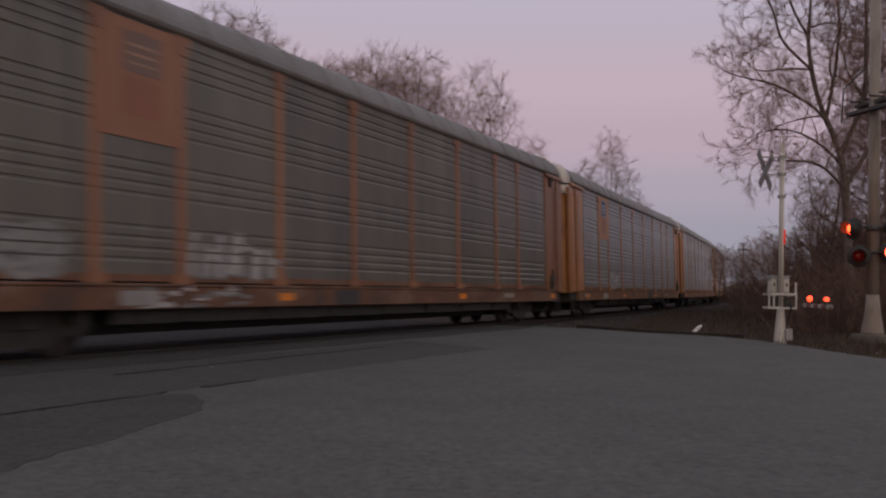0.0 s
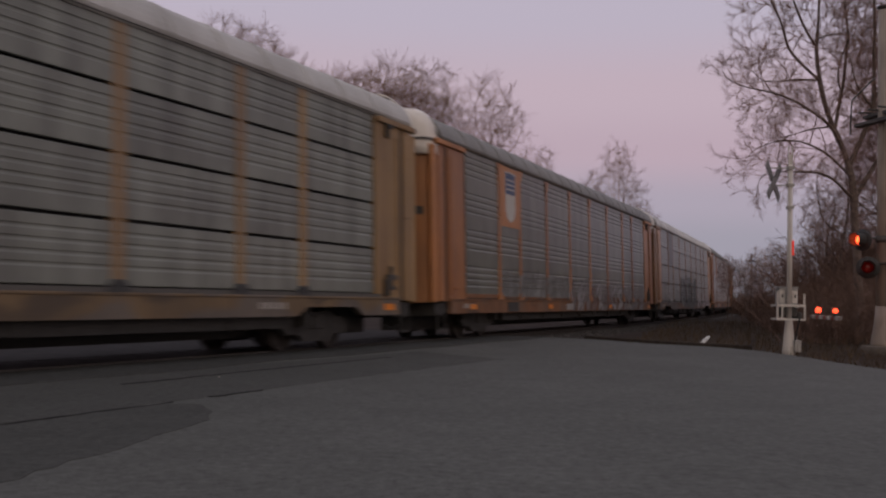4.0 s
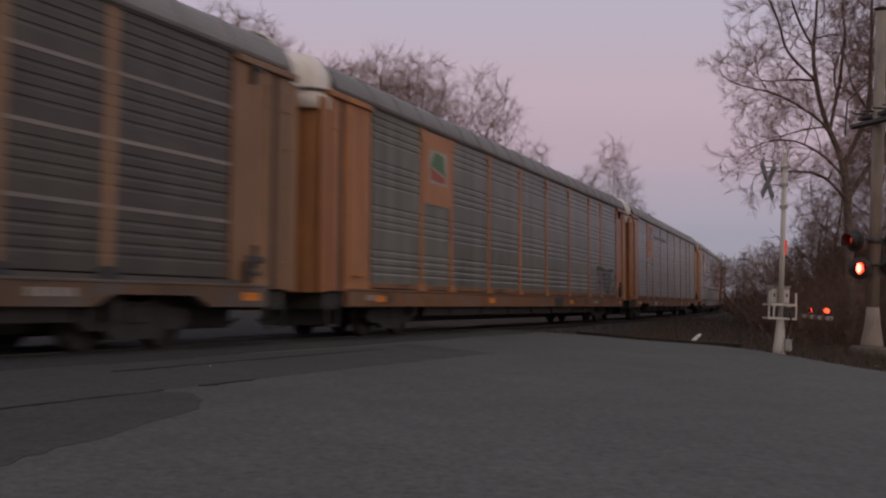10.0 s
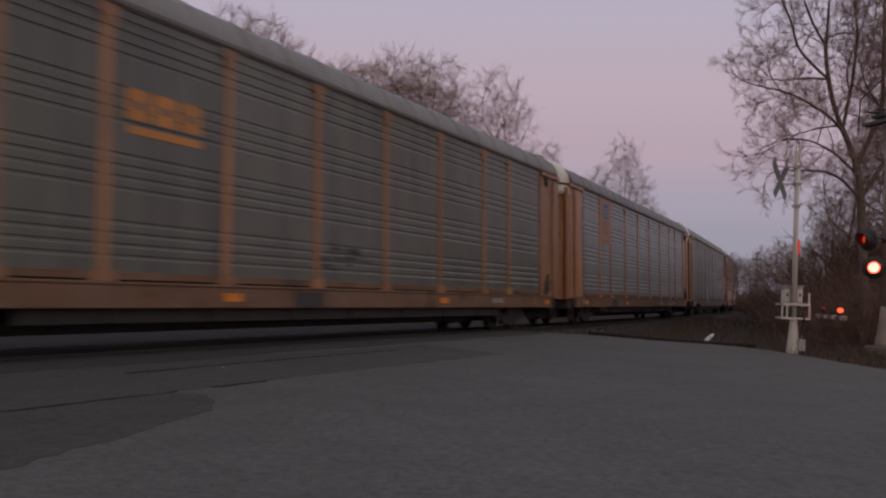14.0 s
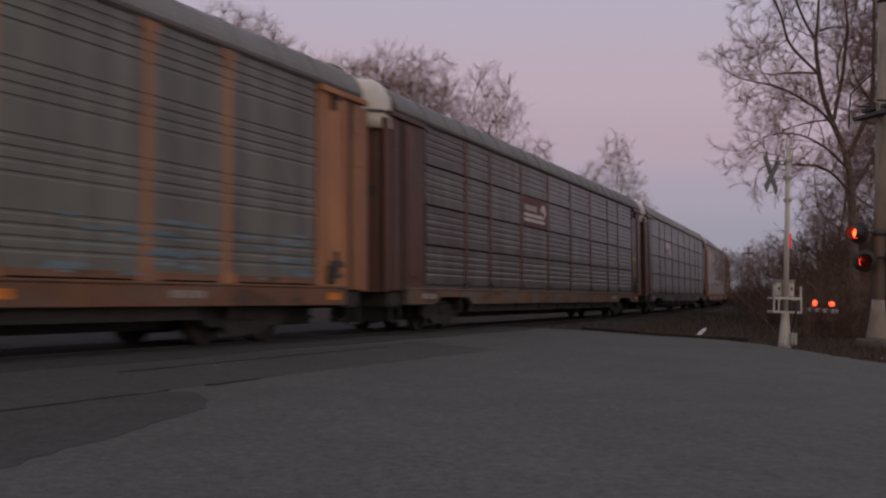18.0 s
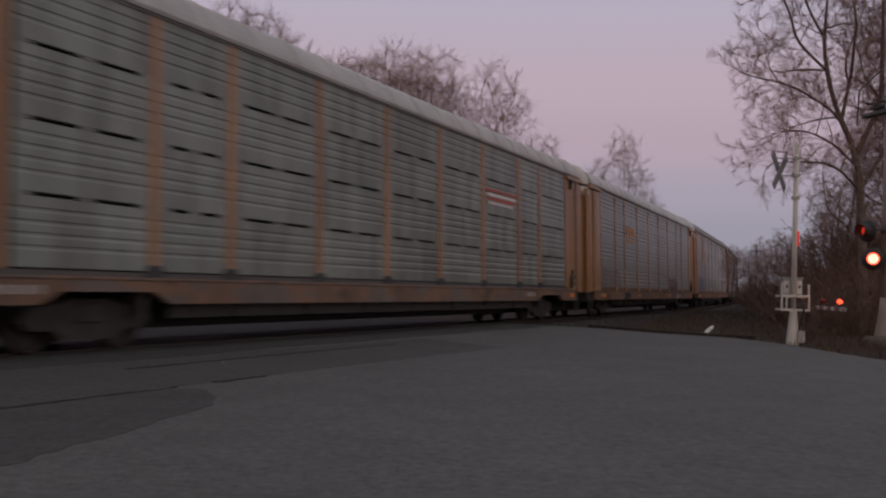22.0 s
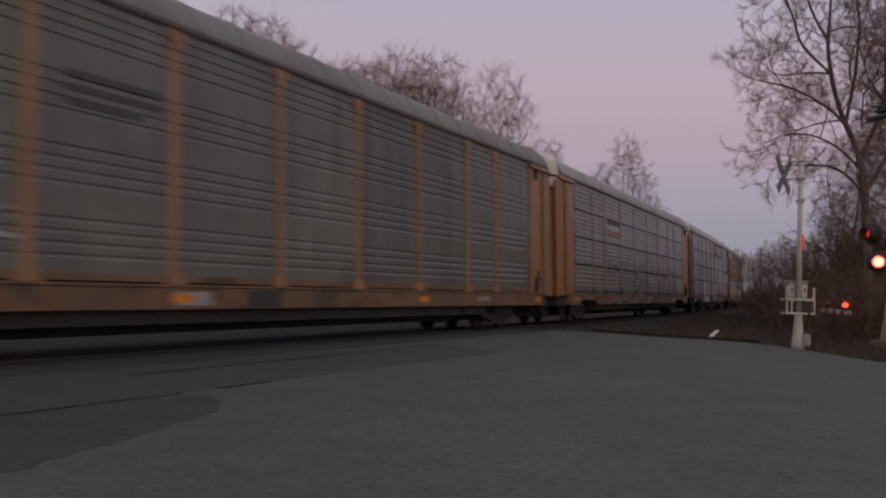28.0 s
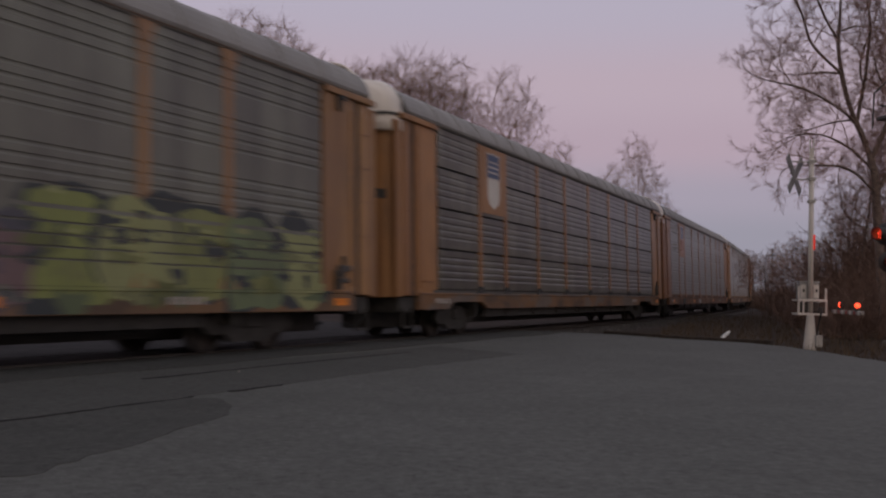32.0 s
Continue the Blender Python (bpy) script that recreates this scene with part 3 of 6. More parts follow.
def build_trees():
    rnd = random.Random(8)
    domed = [bough_meshes(i, *woodland_tree(220 + i, 1.25 + 0.1 * (i % 3), 7.1, 2.9), 0.0034, 2.0, 0.035, 0.50, 3, BARK_PALE, TWIG_PALE) for i in range(4)]
    back = [(-11.2, 68, 19.4), (-10.0, 71, 19.4), (-8.9, 70, 19.6), (-7.4, 72, 19.9), (-5.9, 70, 19.3), (-4.7, 68, 20.2), (-3.5, 72, 20.4), (-2.1, 70, 19.9), (-0.8, 74, 19.2), (-5.2, 77, 20.6), (-3.0, 75, 20.2), (-7.9, 76, 20.4), (-0.2, 71, 17.4)]
    for i, (x, y, h) in enumerate(back):
        plant(domed[i % 4], x, y, -0.1, h / 10.0, rnd.uniform(0, 360), "bare grey-brown tree behind the track", "trees behind the track")
    open_crown = [bough_meshes(40 + i, *woodland_tree(420 + i, 1.55, 7.0, 3.0, 420, 0.1, 0.2, 0.3), 0.0036, 1.95, 0.035, 0.50, 3, BARK_PALE, TWIG_PALE) for i in range(2)]
    for i, (x, y, h, turn) in enumerate([(2.1, 66, 18.0, 40), (3.3, 70, 16.8, 120)]):
        plant(open_crown[i % 2], x, y, -0.1, h / 10.0, turn, "bare tree with an open rounded crown", "trees behind the track")
    thin = [bough_meshes(80 + i, *woodland_tree(320 + i, 1.2, 6.9, 3.0, 340, 0.0, 0.3, 0.75), 0.0036, 2.0, 0.035, 0.50, 3, BARK_PALE, TWIG_PALE) for i in range(3)]
    slim = [(-14.3, 58, 19.8), (-12.7, 60, 19.2), (-12.0, 62, 18.6), (-13.4, 64, 20.2), (8.6, 100, 18.2), (9.9, 103, 17.4), (12.7, 104, 15.2), (15.2, 104, 16.3), (16.0, 108, 15.6), (17.2, 100, 19.2), (18.3, 102, 17.4), (19.9, 104, 15.4), (21.2, 107, 13.4), (22.3, 108, 12.0)]
    for i, (x, y, h) in enumerate(slim):
        plant(thin[i % 3], x, y, -0.1, h / 10.0, rnd.uniform(0, 360), "slender bare tree behind the track", "trees behind the track")
    big = bough_meshes(7, *spreading_tree(), 0.0052, 1.93, 0.03, 0.36, 2, BARK, TWIG)
    plant(big, 14.4, 33, 0.0, 1.0, 0, "large bare spreading tree beside the crossing")
    mid = [bough_meshes(60 + i, *woodland_tree(520 + i, 2.2, 6.2, 3.7, 480, 0.16), 0.0064, 2.05, 0.035, 0.5, 2, BARK, TWIG) for i in range(3)]
    for i, (x, y, h) in enumerate([(16.4, 36, 9.0), (17.6, 36, 15.5), (16.4, 40, 8.5), (19.2, 39, 15), (18.6, 41, 10), (20, 43, 10), (18.2, 46, 7.5), (19.6, 49, 7), (21.0, 54, 6.4), (23.9, 70, 6.6), (26, 80, 6.4), (22.6, 62, 5.8), (29, 82, 6), (20.2, 58, 5.4), (26, 52, 10), (18.9, 52, 5.0), (21.6, 66, 4.8), (17.3, 56, 4.6), (18.7, 60, 4.4), (19.9, 63, 4.2), (20.4, 70, 5.2), (17.6, 50, 4.2), (22.5, 76, 5.4), (25.5, 92, 5.6), (27.5, 98, 5.8), (24.4, 88, 4.6)]):
        plant(mid[i % 3], x, y, ground_height(x, y) - 0.1, h / 10.0, rnd.uniform(0, 360), "bare tree at the edge of the woods", "trees at the wood's edge")
    shrub = []
    for i in range(3):
        V, F, W, G = [], [], [], []
        r2 = random.Random(i)
        for k in range(36):
            a, d = r2.uniform(0, 6.28), r2.uniform(0, 0.9)
            p, h = Vector((d * math.cos(a), d * math.sin(a), -0.1)), r2.uniform(1.0, 2.6)
            v = Vector((0.35 * math.cos(a), 0.35 * math.sin(a), 1)).normalized()
            pts = [p]
            for _ in range(6):
                v = (v + Vector((r2.gauss(0, 0.16), r2.gauss(0, 0.16), -0.03))).normalized()
                pts.append(pts[-1] + v * h / 6)
            tube_into(V, F, pts, [h * 0.008 * (1 - 0.12 * j) for j in range(7)], 3, False)
            for j in range(1, 7):
                for _ in range(4):
                    u = (v + Vector((r2.gauss(0, 0.8), r2.gauss(0, 0.8), r2.gauss(0, 0.45)))).normalized()
                    q, l = pts[j].lerp(pts[j - 1], r2.random()), r2.uniform(0.2, 0.6)
                    e = q + u * l * 0.5
                    tube_into(W, G, [q, e, e + (u + Vector((r2.gauss(0, 0.4), r2.gauss(0, 0.4), 0.2))).normalized() * l * 0.5], [0.0065, 0.005, 0.003], 3, False)
        shrub.append((mesh_of("stems", V, F, BRUSH), mesh_of("twigs", W, G, BRUSH)))
    for i in range(110):
        y = rnd.uniform(30, 62) if i < 85 else rnd.uniform(56, 112)
        x = rnd.uniform(0.31 * y + 1.0, 0.52 * y + 1) if i < 85 else rnd.uniform(0.305 * y, 0.42 * y)
        if (x - 14.1) ** 2 + (y - 33) ** 2 < 1:
            continue
        plant(shrub[i % 3], x, y, ground_height(x, y) - 0.05, rnd.uniform(0.7, 1.3) * (min(1.0, 0.55 + 4.0 * (x / y - 0.31)) if i < 85 else 1.2), rnd.uniform(0, 360), "dense dark leafless thicket bush", "thicket beside the track", "bush")
    for i in range(38):
        y = rnd.uniform(36, 54)
        x = rnd.uniform(0.38, 0.53) * y
        plant(shrub[i % 3], x, y, ground_height(x, y) - 0.05, rnd.uniform(1.4, 1.9), rnd.uniform(0, 360), "tall dark leafless thicket bush", "thicket beside the track", "bush")
    for i in range(16):
        y = rnd.uniform(92, 150)
        x = rnd.uniform(0.292, 0.335) * y
        plant(shrub[i % 3], x, y, ground_height(x, y) - 0.05, rnd.uniform(1.0, 1.5), rnd.uniform(0, 360), "far leafless thicket bush at the bend", "thicket beside the track", "bush")
    # dead grass of the verge
    V, F = [], []
    for _ in range(9000):
        y = rnd.uniform(17, 62)
        x = rnd.uniform(8.3, 16) if y < 26 else rnd.uniform(0.27 * y - 2.2, 0.5 * y + 1)
        z, h, a = ground_height(x, y), rnd.uniform(0.08, 0.4), rnd.uniform(0, 6.28)
        b, w = len(V), rnd.uniform(0.006, 0.014)
        l = Vector((rnd.gauss(0, 0.12), rnd.gauss(0, 0.12), 0))
        V += [(x - w * math.cos(a), y - w * math.sin(a), z), (x + w * math.cos(a), y + w * math.sin(a), z), (x + l.x, y + l.y, z + h)]
        F.append((b, b + 1, b + 2))
    thing("verge_grass", "dead straw-coloured grass on the verge", "grass", kind="stuff", data=mesh_of("verge_grass", V, F, STRAW))


# ---- crossing equipment ----
def build_gate():
    g = thing("crossing_gate", "white gate mast with crossbuck and a lowered arm", "crossing gate", pose(8.54, 24.04, 0))
    part("pedestal", lathe("pedestal", [(0.17, -0.15), (0.16, 0.04), (0.13, 0.35), (0.095, 0.72), (0.085, 0.80)], WHITEPAINT, 12), g)
    part("cover", boxes("cover", [((0.07, 0.24), (-0.20, -0.02), (0.0, 0.30)), ((0.14, 0.17), (-0.12, -0.08), (0.30, 0.42))], ALUMINIUM, 0.012), g)
    part("mast", tube("mast", [(0, 0, 0.75), (0, 0, 4.72)], 0.064, WHITEPAINT, 14), g)
    part("mast_top", boxes("mast_top", [((-0.055, -0.035), (-0.02, 0.02), (4.7, 5.2)), ((0.035, 0.055), (-0.02, 0.02), (4.7, 5.2)), ((-0.05, 0.05), (-0.03, 0.0), (4.72, 4.98))], WHITEPAINT), g, "forked top of the mast")
    box = part("mechanism", boxes("mechanism", [((-0.24, 0.25), (0.08, 0.36), (1.16, 1.60))], ALUMINIUM, 0.03), g, "pale metal box of the gate's motor drive")
    part("lid", boxes("lid", [((-0.26, 0.27), (0.06, 0.38), (1.60, 1.635))], ALUMINIUM, 0.01), box)
    for x0, x1 in ((-0.22, -0.09), (0.10, 0.23)):
        part("door_panel", boxes("door_panel", [((x0, x1), (0.066, 0.078), (1.22, 1.54))], WHITEPAINT, 0.004), box)
        part("latch", boxes("latch", [((x0 + 0.05, x0 + 0.09), (0.05, 0.066), (1.36, 1.44))], STEEL), box)
    fr = part("guard", boxes("guard", [((-0.36, 0.36), (-0.16, -0.12), (1.13, 1.19))], WHITEPAINT, 0.006), g, "white guard frame round the drive")
    for x, y, z in (((-0.36, 0.36), (-0.16, -0.12), (0.79, 0.84)), ((-0.36, -0.32), (-0.16, -0.12), (0.84, 1.50)), ((0.32, 0.36), (-0.16, -0.12), (0.84, 1.13)), ((0.31, 0.35), (-0.15, -0.11), (1.19, 1.46)),
                    ((-0.36, -0.32), (-0.12, 0.30), (0.79, 0.84)), ((0.32, 0.36), (-0.12, 0.30), (0.79, 0.84)), ((-0.36, -0.32), (-0.12, 0.30), (1.13, 1.18)), ((0.32, 0.36), (-0.12, 0.30), (1.13, 1.18)), ((-0.32, 0.32), (0.26, 0.30), (0.79, 0.84)), ((-0.24, -0.20), (-0.15, -0.13), (0.84, 1.13))):
        part("guard_bar", boxes("guard_bar", [(x, y, z)], WHITEPAINT), fr)
    part("motor", boxes("motor", [((-0.18, 0.22), (0.02, 0.28), (0.86, 1.12))], STEEL, 0.03), box, "dark motor under the drive box")
    for a in (-0.2, 0.16):
        part("bracket", boxes("bracket", [((a, a + 0.04), (-0.14, 0.1), (1.10, 1.16))], ALUMINIUM), fr)
    # crossbuck, held out to one side
    cb = part("crossbuck", boxes("crossbuck", [((-0.62, 0.0), (-0.02, 0.02), (4.62, 4.65))], ALUMINIUM), g)
    part("lower_bracket", boxes("lower_bracket", [((-0.55, 0.0), (-0.02, 0.02), (4.18, 4.21))], ALUMINIUM), g)
    for tilt in (45, -45):
        part("blade", boxes("blade", [((-0.61, 0.61), (-0.012, 0.012), (-0.11, 0.11))], weathered("faded_sign_back", (0.20, 0.20, 0.21)), 0.008), cb, "grey unpainted back of a crossbuck blade", pose(-0.42, 0.0, 4.30, 0, 0, 50) @ pose(0, 0.02 if tilt > 0 else -0.02, 0, 0, tilt, 0))
    for z in (3.6, 4.16, 4.60):
        part("clamp", boxes("clamp", [((-0.08, 0.08), (-0.08, 0.08), (z, z + 0.08))], ALUMINIUM), g)
    # red light falling on the mast, put in as a faintly emitting strip
    part("marker_lamp", boxes("marker_lamp", [((0.045, 0.085), (-0.075, -0.02), (2.42, 2.80))], glow("red_mast_glow", (1.0, 0.06, 0.04), 0.42), 0.012), g, "red glow on the mast")
    # lowered arm with its lamps
    arm = part("gate_arm", boxes("gate_arm", [((-0.04, 0.04), (-2.5, 0.2), (0.86, 0.94))], weathered("arm_paint", (0.30, 0.26, 0.25)), 0.01), g, "gate arm lowered level, red and white", pose(0.61, 0, 0, 0, 0, -7.6))
    for i in range(7):
        part("stripe", boxes("stripe", [((-0.046, 0.046), (-2.4 + i * 0.36, -2.24 + i * 0.36), (0.855, 0.945))], plain("stripe_red", (0.30, 0.05, 0.04)) if i % 2 else WHITEPAINT), arm)
    for y in (-0.50, -2.06):
        lamp = part("arm_lamp", boxes("arm_lamp", [((-0.05, 0.05), (y - 0.05, y + 0.05), (0.94, 1.0))], BLACKPAINT), arm, "small lamp on the arm")
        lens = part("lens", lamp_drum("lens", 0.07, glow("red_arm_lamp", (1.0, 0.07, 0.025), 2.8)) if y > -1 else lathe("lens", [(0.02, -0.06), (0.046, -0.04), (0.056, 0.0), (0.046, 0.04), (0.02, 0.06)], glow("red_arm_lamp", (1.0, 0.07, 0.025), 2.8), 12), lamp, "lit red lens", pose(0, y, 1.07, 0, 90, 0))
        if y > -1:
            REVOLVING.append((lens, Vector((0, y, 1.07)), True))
    part("counterweight", boxes("counterweight", [((0.28, 0.40), (0.2, 0.75), (0.80, 1.0))], STEEL, 0.02), g)
    part("cable", tube("cable", [(0.1, -0.1, 0.05), (0.14, -0.14, 0.5), (0.2, -0.2, 0.86)], 0.02, RUBBER, 6), g)


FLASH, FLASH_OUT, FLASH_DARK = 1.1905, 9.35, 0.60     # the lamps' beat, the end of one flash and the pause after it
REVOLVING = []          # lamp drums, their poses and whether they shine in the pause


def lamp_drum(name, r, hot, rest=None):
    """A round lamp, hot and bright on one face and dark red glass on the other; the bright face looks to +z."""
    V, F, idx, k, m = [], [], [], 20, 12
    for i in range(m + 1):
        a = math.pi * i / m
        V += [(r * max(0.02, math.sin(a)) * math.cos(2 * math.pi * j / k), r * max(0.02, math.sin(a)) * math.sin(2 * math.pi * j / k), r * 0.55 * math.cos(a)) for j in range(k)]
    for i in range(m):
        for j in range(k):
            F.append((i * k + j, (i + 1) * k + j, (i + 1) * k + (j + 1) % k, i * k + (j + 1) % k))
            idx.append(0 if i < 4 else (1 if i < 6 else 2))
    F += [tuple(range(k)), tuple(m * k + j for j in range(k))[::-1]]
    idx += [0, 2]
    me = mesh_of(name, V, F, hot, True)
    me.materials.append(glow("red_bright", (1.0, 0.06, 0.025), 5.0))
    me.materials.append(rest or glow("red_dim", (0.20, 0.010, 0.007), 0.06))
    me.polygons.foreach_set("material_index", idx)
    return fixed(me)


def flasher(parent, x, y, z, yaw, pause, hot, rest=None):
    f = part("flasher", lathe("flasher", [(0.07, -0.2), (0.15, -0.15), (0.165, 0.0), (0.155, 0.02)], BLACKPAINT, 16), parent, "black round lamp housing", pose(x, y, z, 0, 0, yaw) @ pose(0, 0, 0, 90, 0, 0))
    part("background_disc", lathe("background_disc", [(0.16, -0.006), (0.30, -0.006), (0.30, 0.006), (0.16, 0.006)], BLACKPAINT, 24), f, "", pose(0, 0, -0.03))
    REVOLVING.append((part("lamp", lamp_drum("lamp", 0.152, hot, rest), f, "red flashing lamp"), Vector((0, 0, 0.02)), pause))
    V, F, k = [], [], 14
    for r in (0.172, 0.182):
        for zz, cut in ((0.0, 1.0), (0.32, 0.75)):
            for j in range(k + 1):
                a = math.pi * (0.5 - cut) + 2 * math.pi * cut * j / k - math.pi * 0.0
                V.append((r * math.cos(a), r * math.sin(a), zz))
    n = k + 1
    for s in (0, 2 * n):
        F += [(s + j, s + j + 1, s + n + j + 1, s + n + j) for j in range(k)]
    part("hood", mesh_of("hood", V, F, BLACKPAINT, True), f)
    return f


def build_signal():
    g = thing("crossing_signal", "tall weathered signal mast with red flashing lamps", "crossing signal", pose(11.79, 26.08, 0))
    part("plinth", lathe("plinth", [(0.55, -0.3), (0.55, 0.08), (0.52, 0.12)], plain("old_concrete", (0.15, 0.135, 0.12), 0.95, 4, 0.25), 20), g, "round concrete footing")
    part("flared_base", lathe("flared_base", [(0.30, 0.1), (0.29, 0.2), (0.20, 0.75), (0.16, 1.2)], weathered("mast_paint", (0.33, 0.285, 0.245)), 18), g)
    part("mast", tube("mast", [(0, 0, 0.9), (0.02, 0, 5.6), (0.02, 0, 9.4)], [0.155, 0.15, 0.14], weathered("mast_paint", (0.33, 0.285, 0.245)), 16), g)
    part("collar", lathe("collar", [(0.175, 2.94), (0.175, 3.12)], STEEL, 16), g)
    part("crossarm", tube("crossarm", [(-0.45, -0.18, 2.36), (0.55, -0.18, 2.36)], 0.035, STEEL, 8), g)
    part("crossarm", tube("crossarm", [(-0.55, 0.0, 3.06), (0.55, 0.0, 3.06)], 0.035, STEEL, 8), g)
    ahead, aside = glow("bulb_glow", (1.0, 0.115, 0.08), 9.0), glow("lens_aside", (1.0, 0.11, 0.03), 4.0)
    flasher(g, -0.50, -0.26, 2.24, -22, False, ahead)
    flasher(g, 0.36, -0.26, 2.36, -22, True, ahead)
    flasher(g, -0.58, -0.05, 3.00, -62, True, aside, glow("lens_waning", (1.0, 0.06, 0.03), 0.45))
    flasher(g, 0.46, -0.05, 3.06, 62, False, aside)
    lamp = new("signal_lamp", bpy.data.lights.new("signal_lamp", "POINT"))
    lamp.data.energy, lamp.data.color, lamp.data.shadow_soft_size = 4.0, (1.0, 0.06, 0.03), 0.12
    lamp.location = (11.79 - 1.05, 26.08 - 1.35, 2.22)
    part("bell", lathe("bell", [(0.02, 0), (0.1, 0.01), (0.16, 0.06), (0.17, 0.1)], RAIL, 16), g, "", pose(0, 0, 9.4))
    # walkway brackets high up, reaching over the road
    for z, dx in ((6.28, 0.0), (6.52, 0.25)):
        beam = boxes("walkway_beam", [((-0.12, 0.12), (-3.2, 0.75), (-0.05, 0.05))], STEEL, 0.01)
        part("walkway_beam", beam, g, "dark steel walkway beam", pose(-0.22 + dx, 0, z, 0, 0, 12))
    for i in range(8):
        part("walkway_slat", boxes("walkway_slat", [((-0.5, 0.5), (-0.06, 0.06), (-0.015, 0.015))], STEEL), g, "", pose(0.0 + i * 0.07, 0.5 - i * 0.45, 6.60, 0, 0, 12))
    part("stay_rod", tube("stay_rod", [(-0.85, 0, 6.85), (-0.22, 0, 7.5)], 0.025, STEEL, 6), g)
    part("stay_rod", tube("stay_rod", [(-0.85, 0, 6.85), (-0.85, 0.1, 5.9)], 0.02, STEEL, 6), g)


def build_litter():
    t = thing("plastic_litter", "white crumpled plastic lying on the verge", "litter", pose(7.19, 26.93, -0.02, 0, 0, 40))
    bm = bmesh.new()
    bmesh.ops.create_icosphere(bm, subdivisions=2, radius=1)
    for v in bm.verts:
        n = 1 + 0.25 * noise.noise(v.co * 2.3)
        v.co = Vector((v.co.x * 0.25 * n, v.co.y * 0.07 * n, 0.12 + v.co.z * 0.055 * n + v.co.x * 0.13))
    me = bpy.data.meshes.new("wrapper")
    bm.to_mesh(me)
    bm.free()
    me.materials.append(LITTER)
    part("wrapper", me, t)
    for i, (x, y, k) in enumerate(((-3.1, 12.9, 0.02), (9.4, 20.5, 0.05))):
        thing("pebble", "small pale stone on the ground", "stone", pose(x, y, k * 0.5 if x < 8.4 else -0.06), data=lathe("pebble", [(k * 0.6, -k * 0.5), (k, 0), (k * 0.6, k * 0.6)], CONCRETE, 7))


def build_far():
    """A line pole and low wires at the curve."""
    for x, y, h in ((26.5, 84, 7.1),):
        g = thing("utility_pole", "dark wooden line pole far off", "pole", pose(x, y, ground_height(x, y)))
        part("shaft", tube("shaft", [(0, 0, -0.2), (0, 0, h - 1.5)], [0.08, 0.055], TIE, 8), g)
        part("crossarm", boxes("crossarm", [((-0.55, 0.55), (-0.05, 0.05), (h - 2.15, h - 2.05))], TIE), g)


# ---- the cars of the train ----
BAYS = [2.5, 5.22, 7.10, 9.90, 12.72, 15.55, 18.40, 21.27, 23.20, 26.0]
HALF = PITCH / 2
SILL_Z = 0.66
ORANGE, TAN = (0.50, 0.235, 0.095), (0.36, 0.20, 0.105)


ROW_Z = [1.12 + i * 0.99 for i in range(5)]     # the joints between the four rows of side panels
GROOVES = [0.30 + 0.165 * k for k in range(4)]   # grooves pressed into each row, from its foot
FACE, DEEP = 1.45, 0.024


def ridged(name, w, z0, z1, mat, deep=DEEP):
    """A pressed sheet with four grooves a row that faces +x, w long in y, middle at y = 0, bent round its edges."""
    prof = [(FACE - 0.004, z0), (FACE, z0 + 0.012)]
    for base in ROW_Z[:-1]:
        for g in GROOVES:
            z = base + g
            if z0 + 0.05 < z < z1 - 0.05:
                prof += [(FACE, z - 0.046), (FACE - deep, z - 0.014), (FACE - deep, z + 0.014), (FACE, z + 0.026)]
    prof += [(FACE, z1 - 0.012), (FACE - 0.004, z1), (FACE - DEEP - 0.03, z1), (FACE - DEEP - 0.03, z0)]
    return prism(name, prof, -w / 2, w / 2, mat)


def roof_mesh(mat):
    right = [(1.515, 5.10), (1.53, 5.15), (1.49, 5.27), (1.42, 5.40), (1.31, 5.55), (1.14, 5.68), (0.85, 5.78), (0.45, 5.84), (0.0, 5.86)]
    outer = right + [(-x, z) for x, z in right[-2::-1]]
    inner = [(x * 0.97, z - 0.05) for x, z in outer[::-1]]
    V, F = [], []
    ys = [-13.42]
    for i in range(1, 20):
        ys += [-13.0 + i * 1.3 - 0.05, -13.0 + i * 1.3 - 0.035, -13.0 + i * 1.3 + 0.035, -13.0 + i * 1.3 + 0.05]
    ys.append(13.42)
    ring = outer + inner
    n = len(ring)
    for i, y in enumerate(ys):
        lift = 0.018 if i % 4 in (2, 3) and 0 < i < len(ys) - 1 else 0.0
        V += [(x * (1 + lift * 0.5), y, z + (lift if j < len(outer) else 0)) for j, (x, z) in enumerate(ring)]
    for i in range(len(ys) - 1):
        F += [(i * n + j, i * n + (j + 1) % n, (i + 1) * n + (j + 1) % n, (i + 1) * n + j) for j in range(n)]
    F += [tuple(range(n)), tuple((len(ys) - 1) * n + j for j in range(n))[::-1]]
    return fixed(mesh_of("roof", V, F, mat))


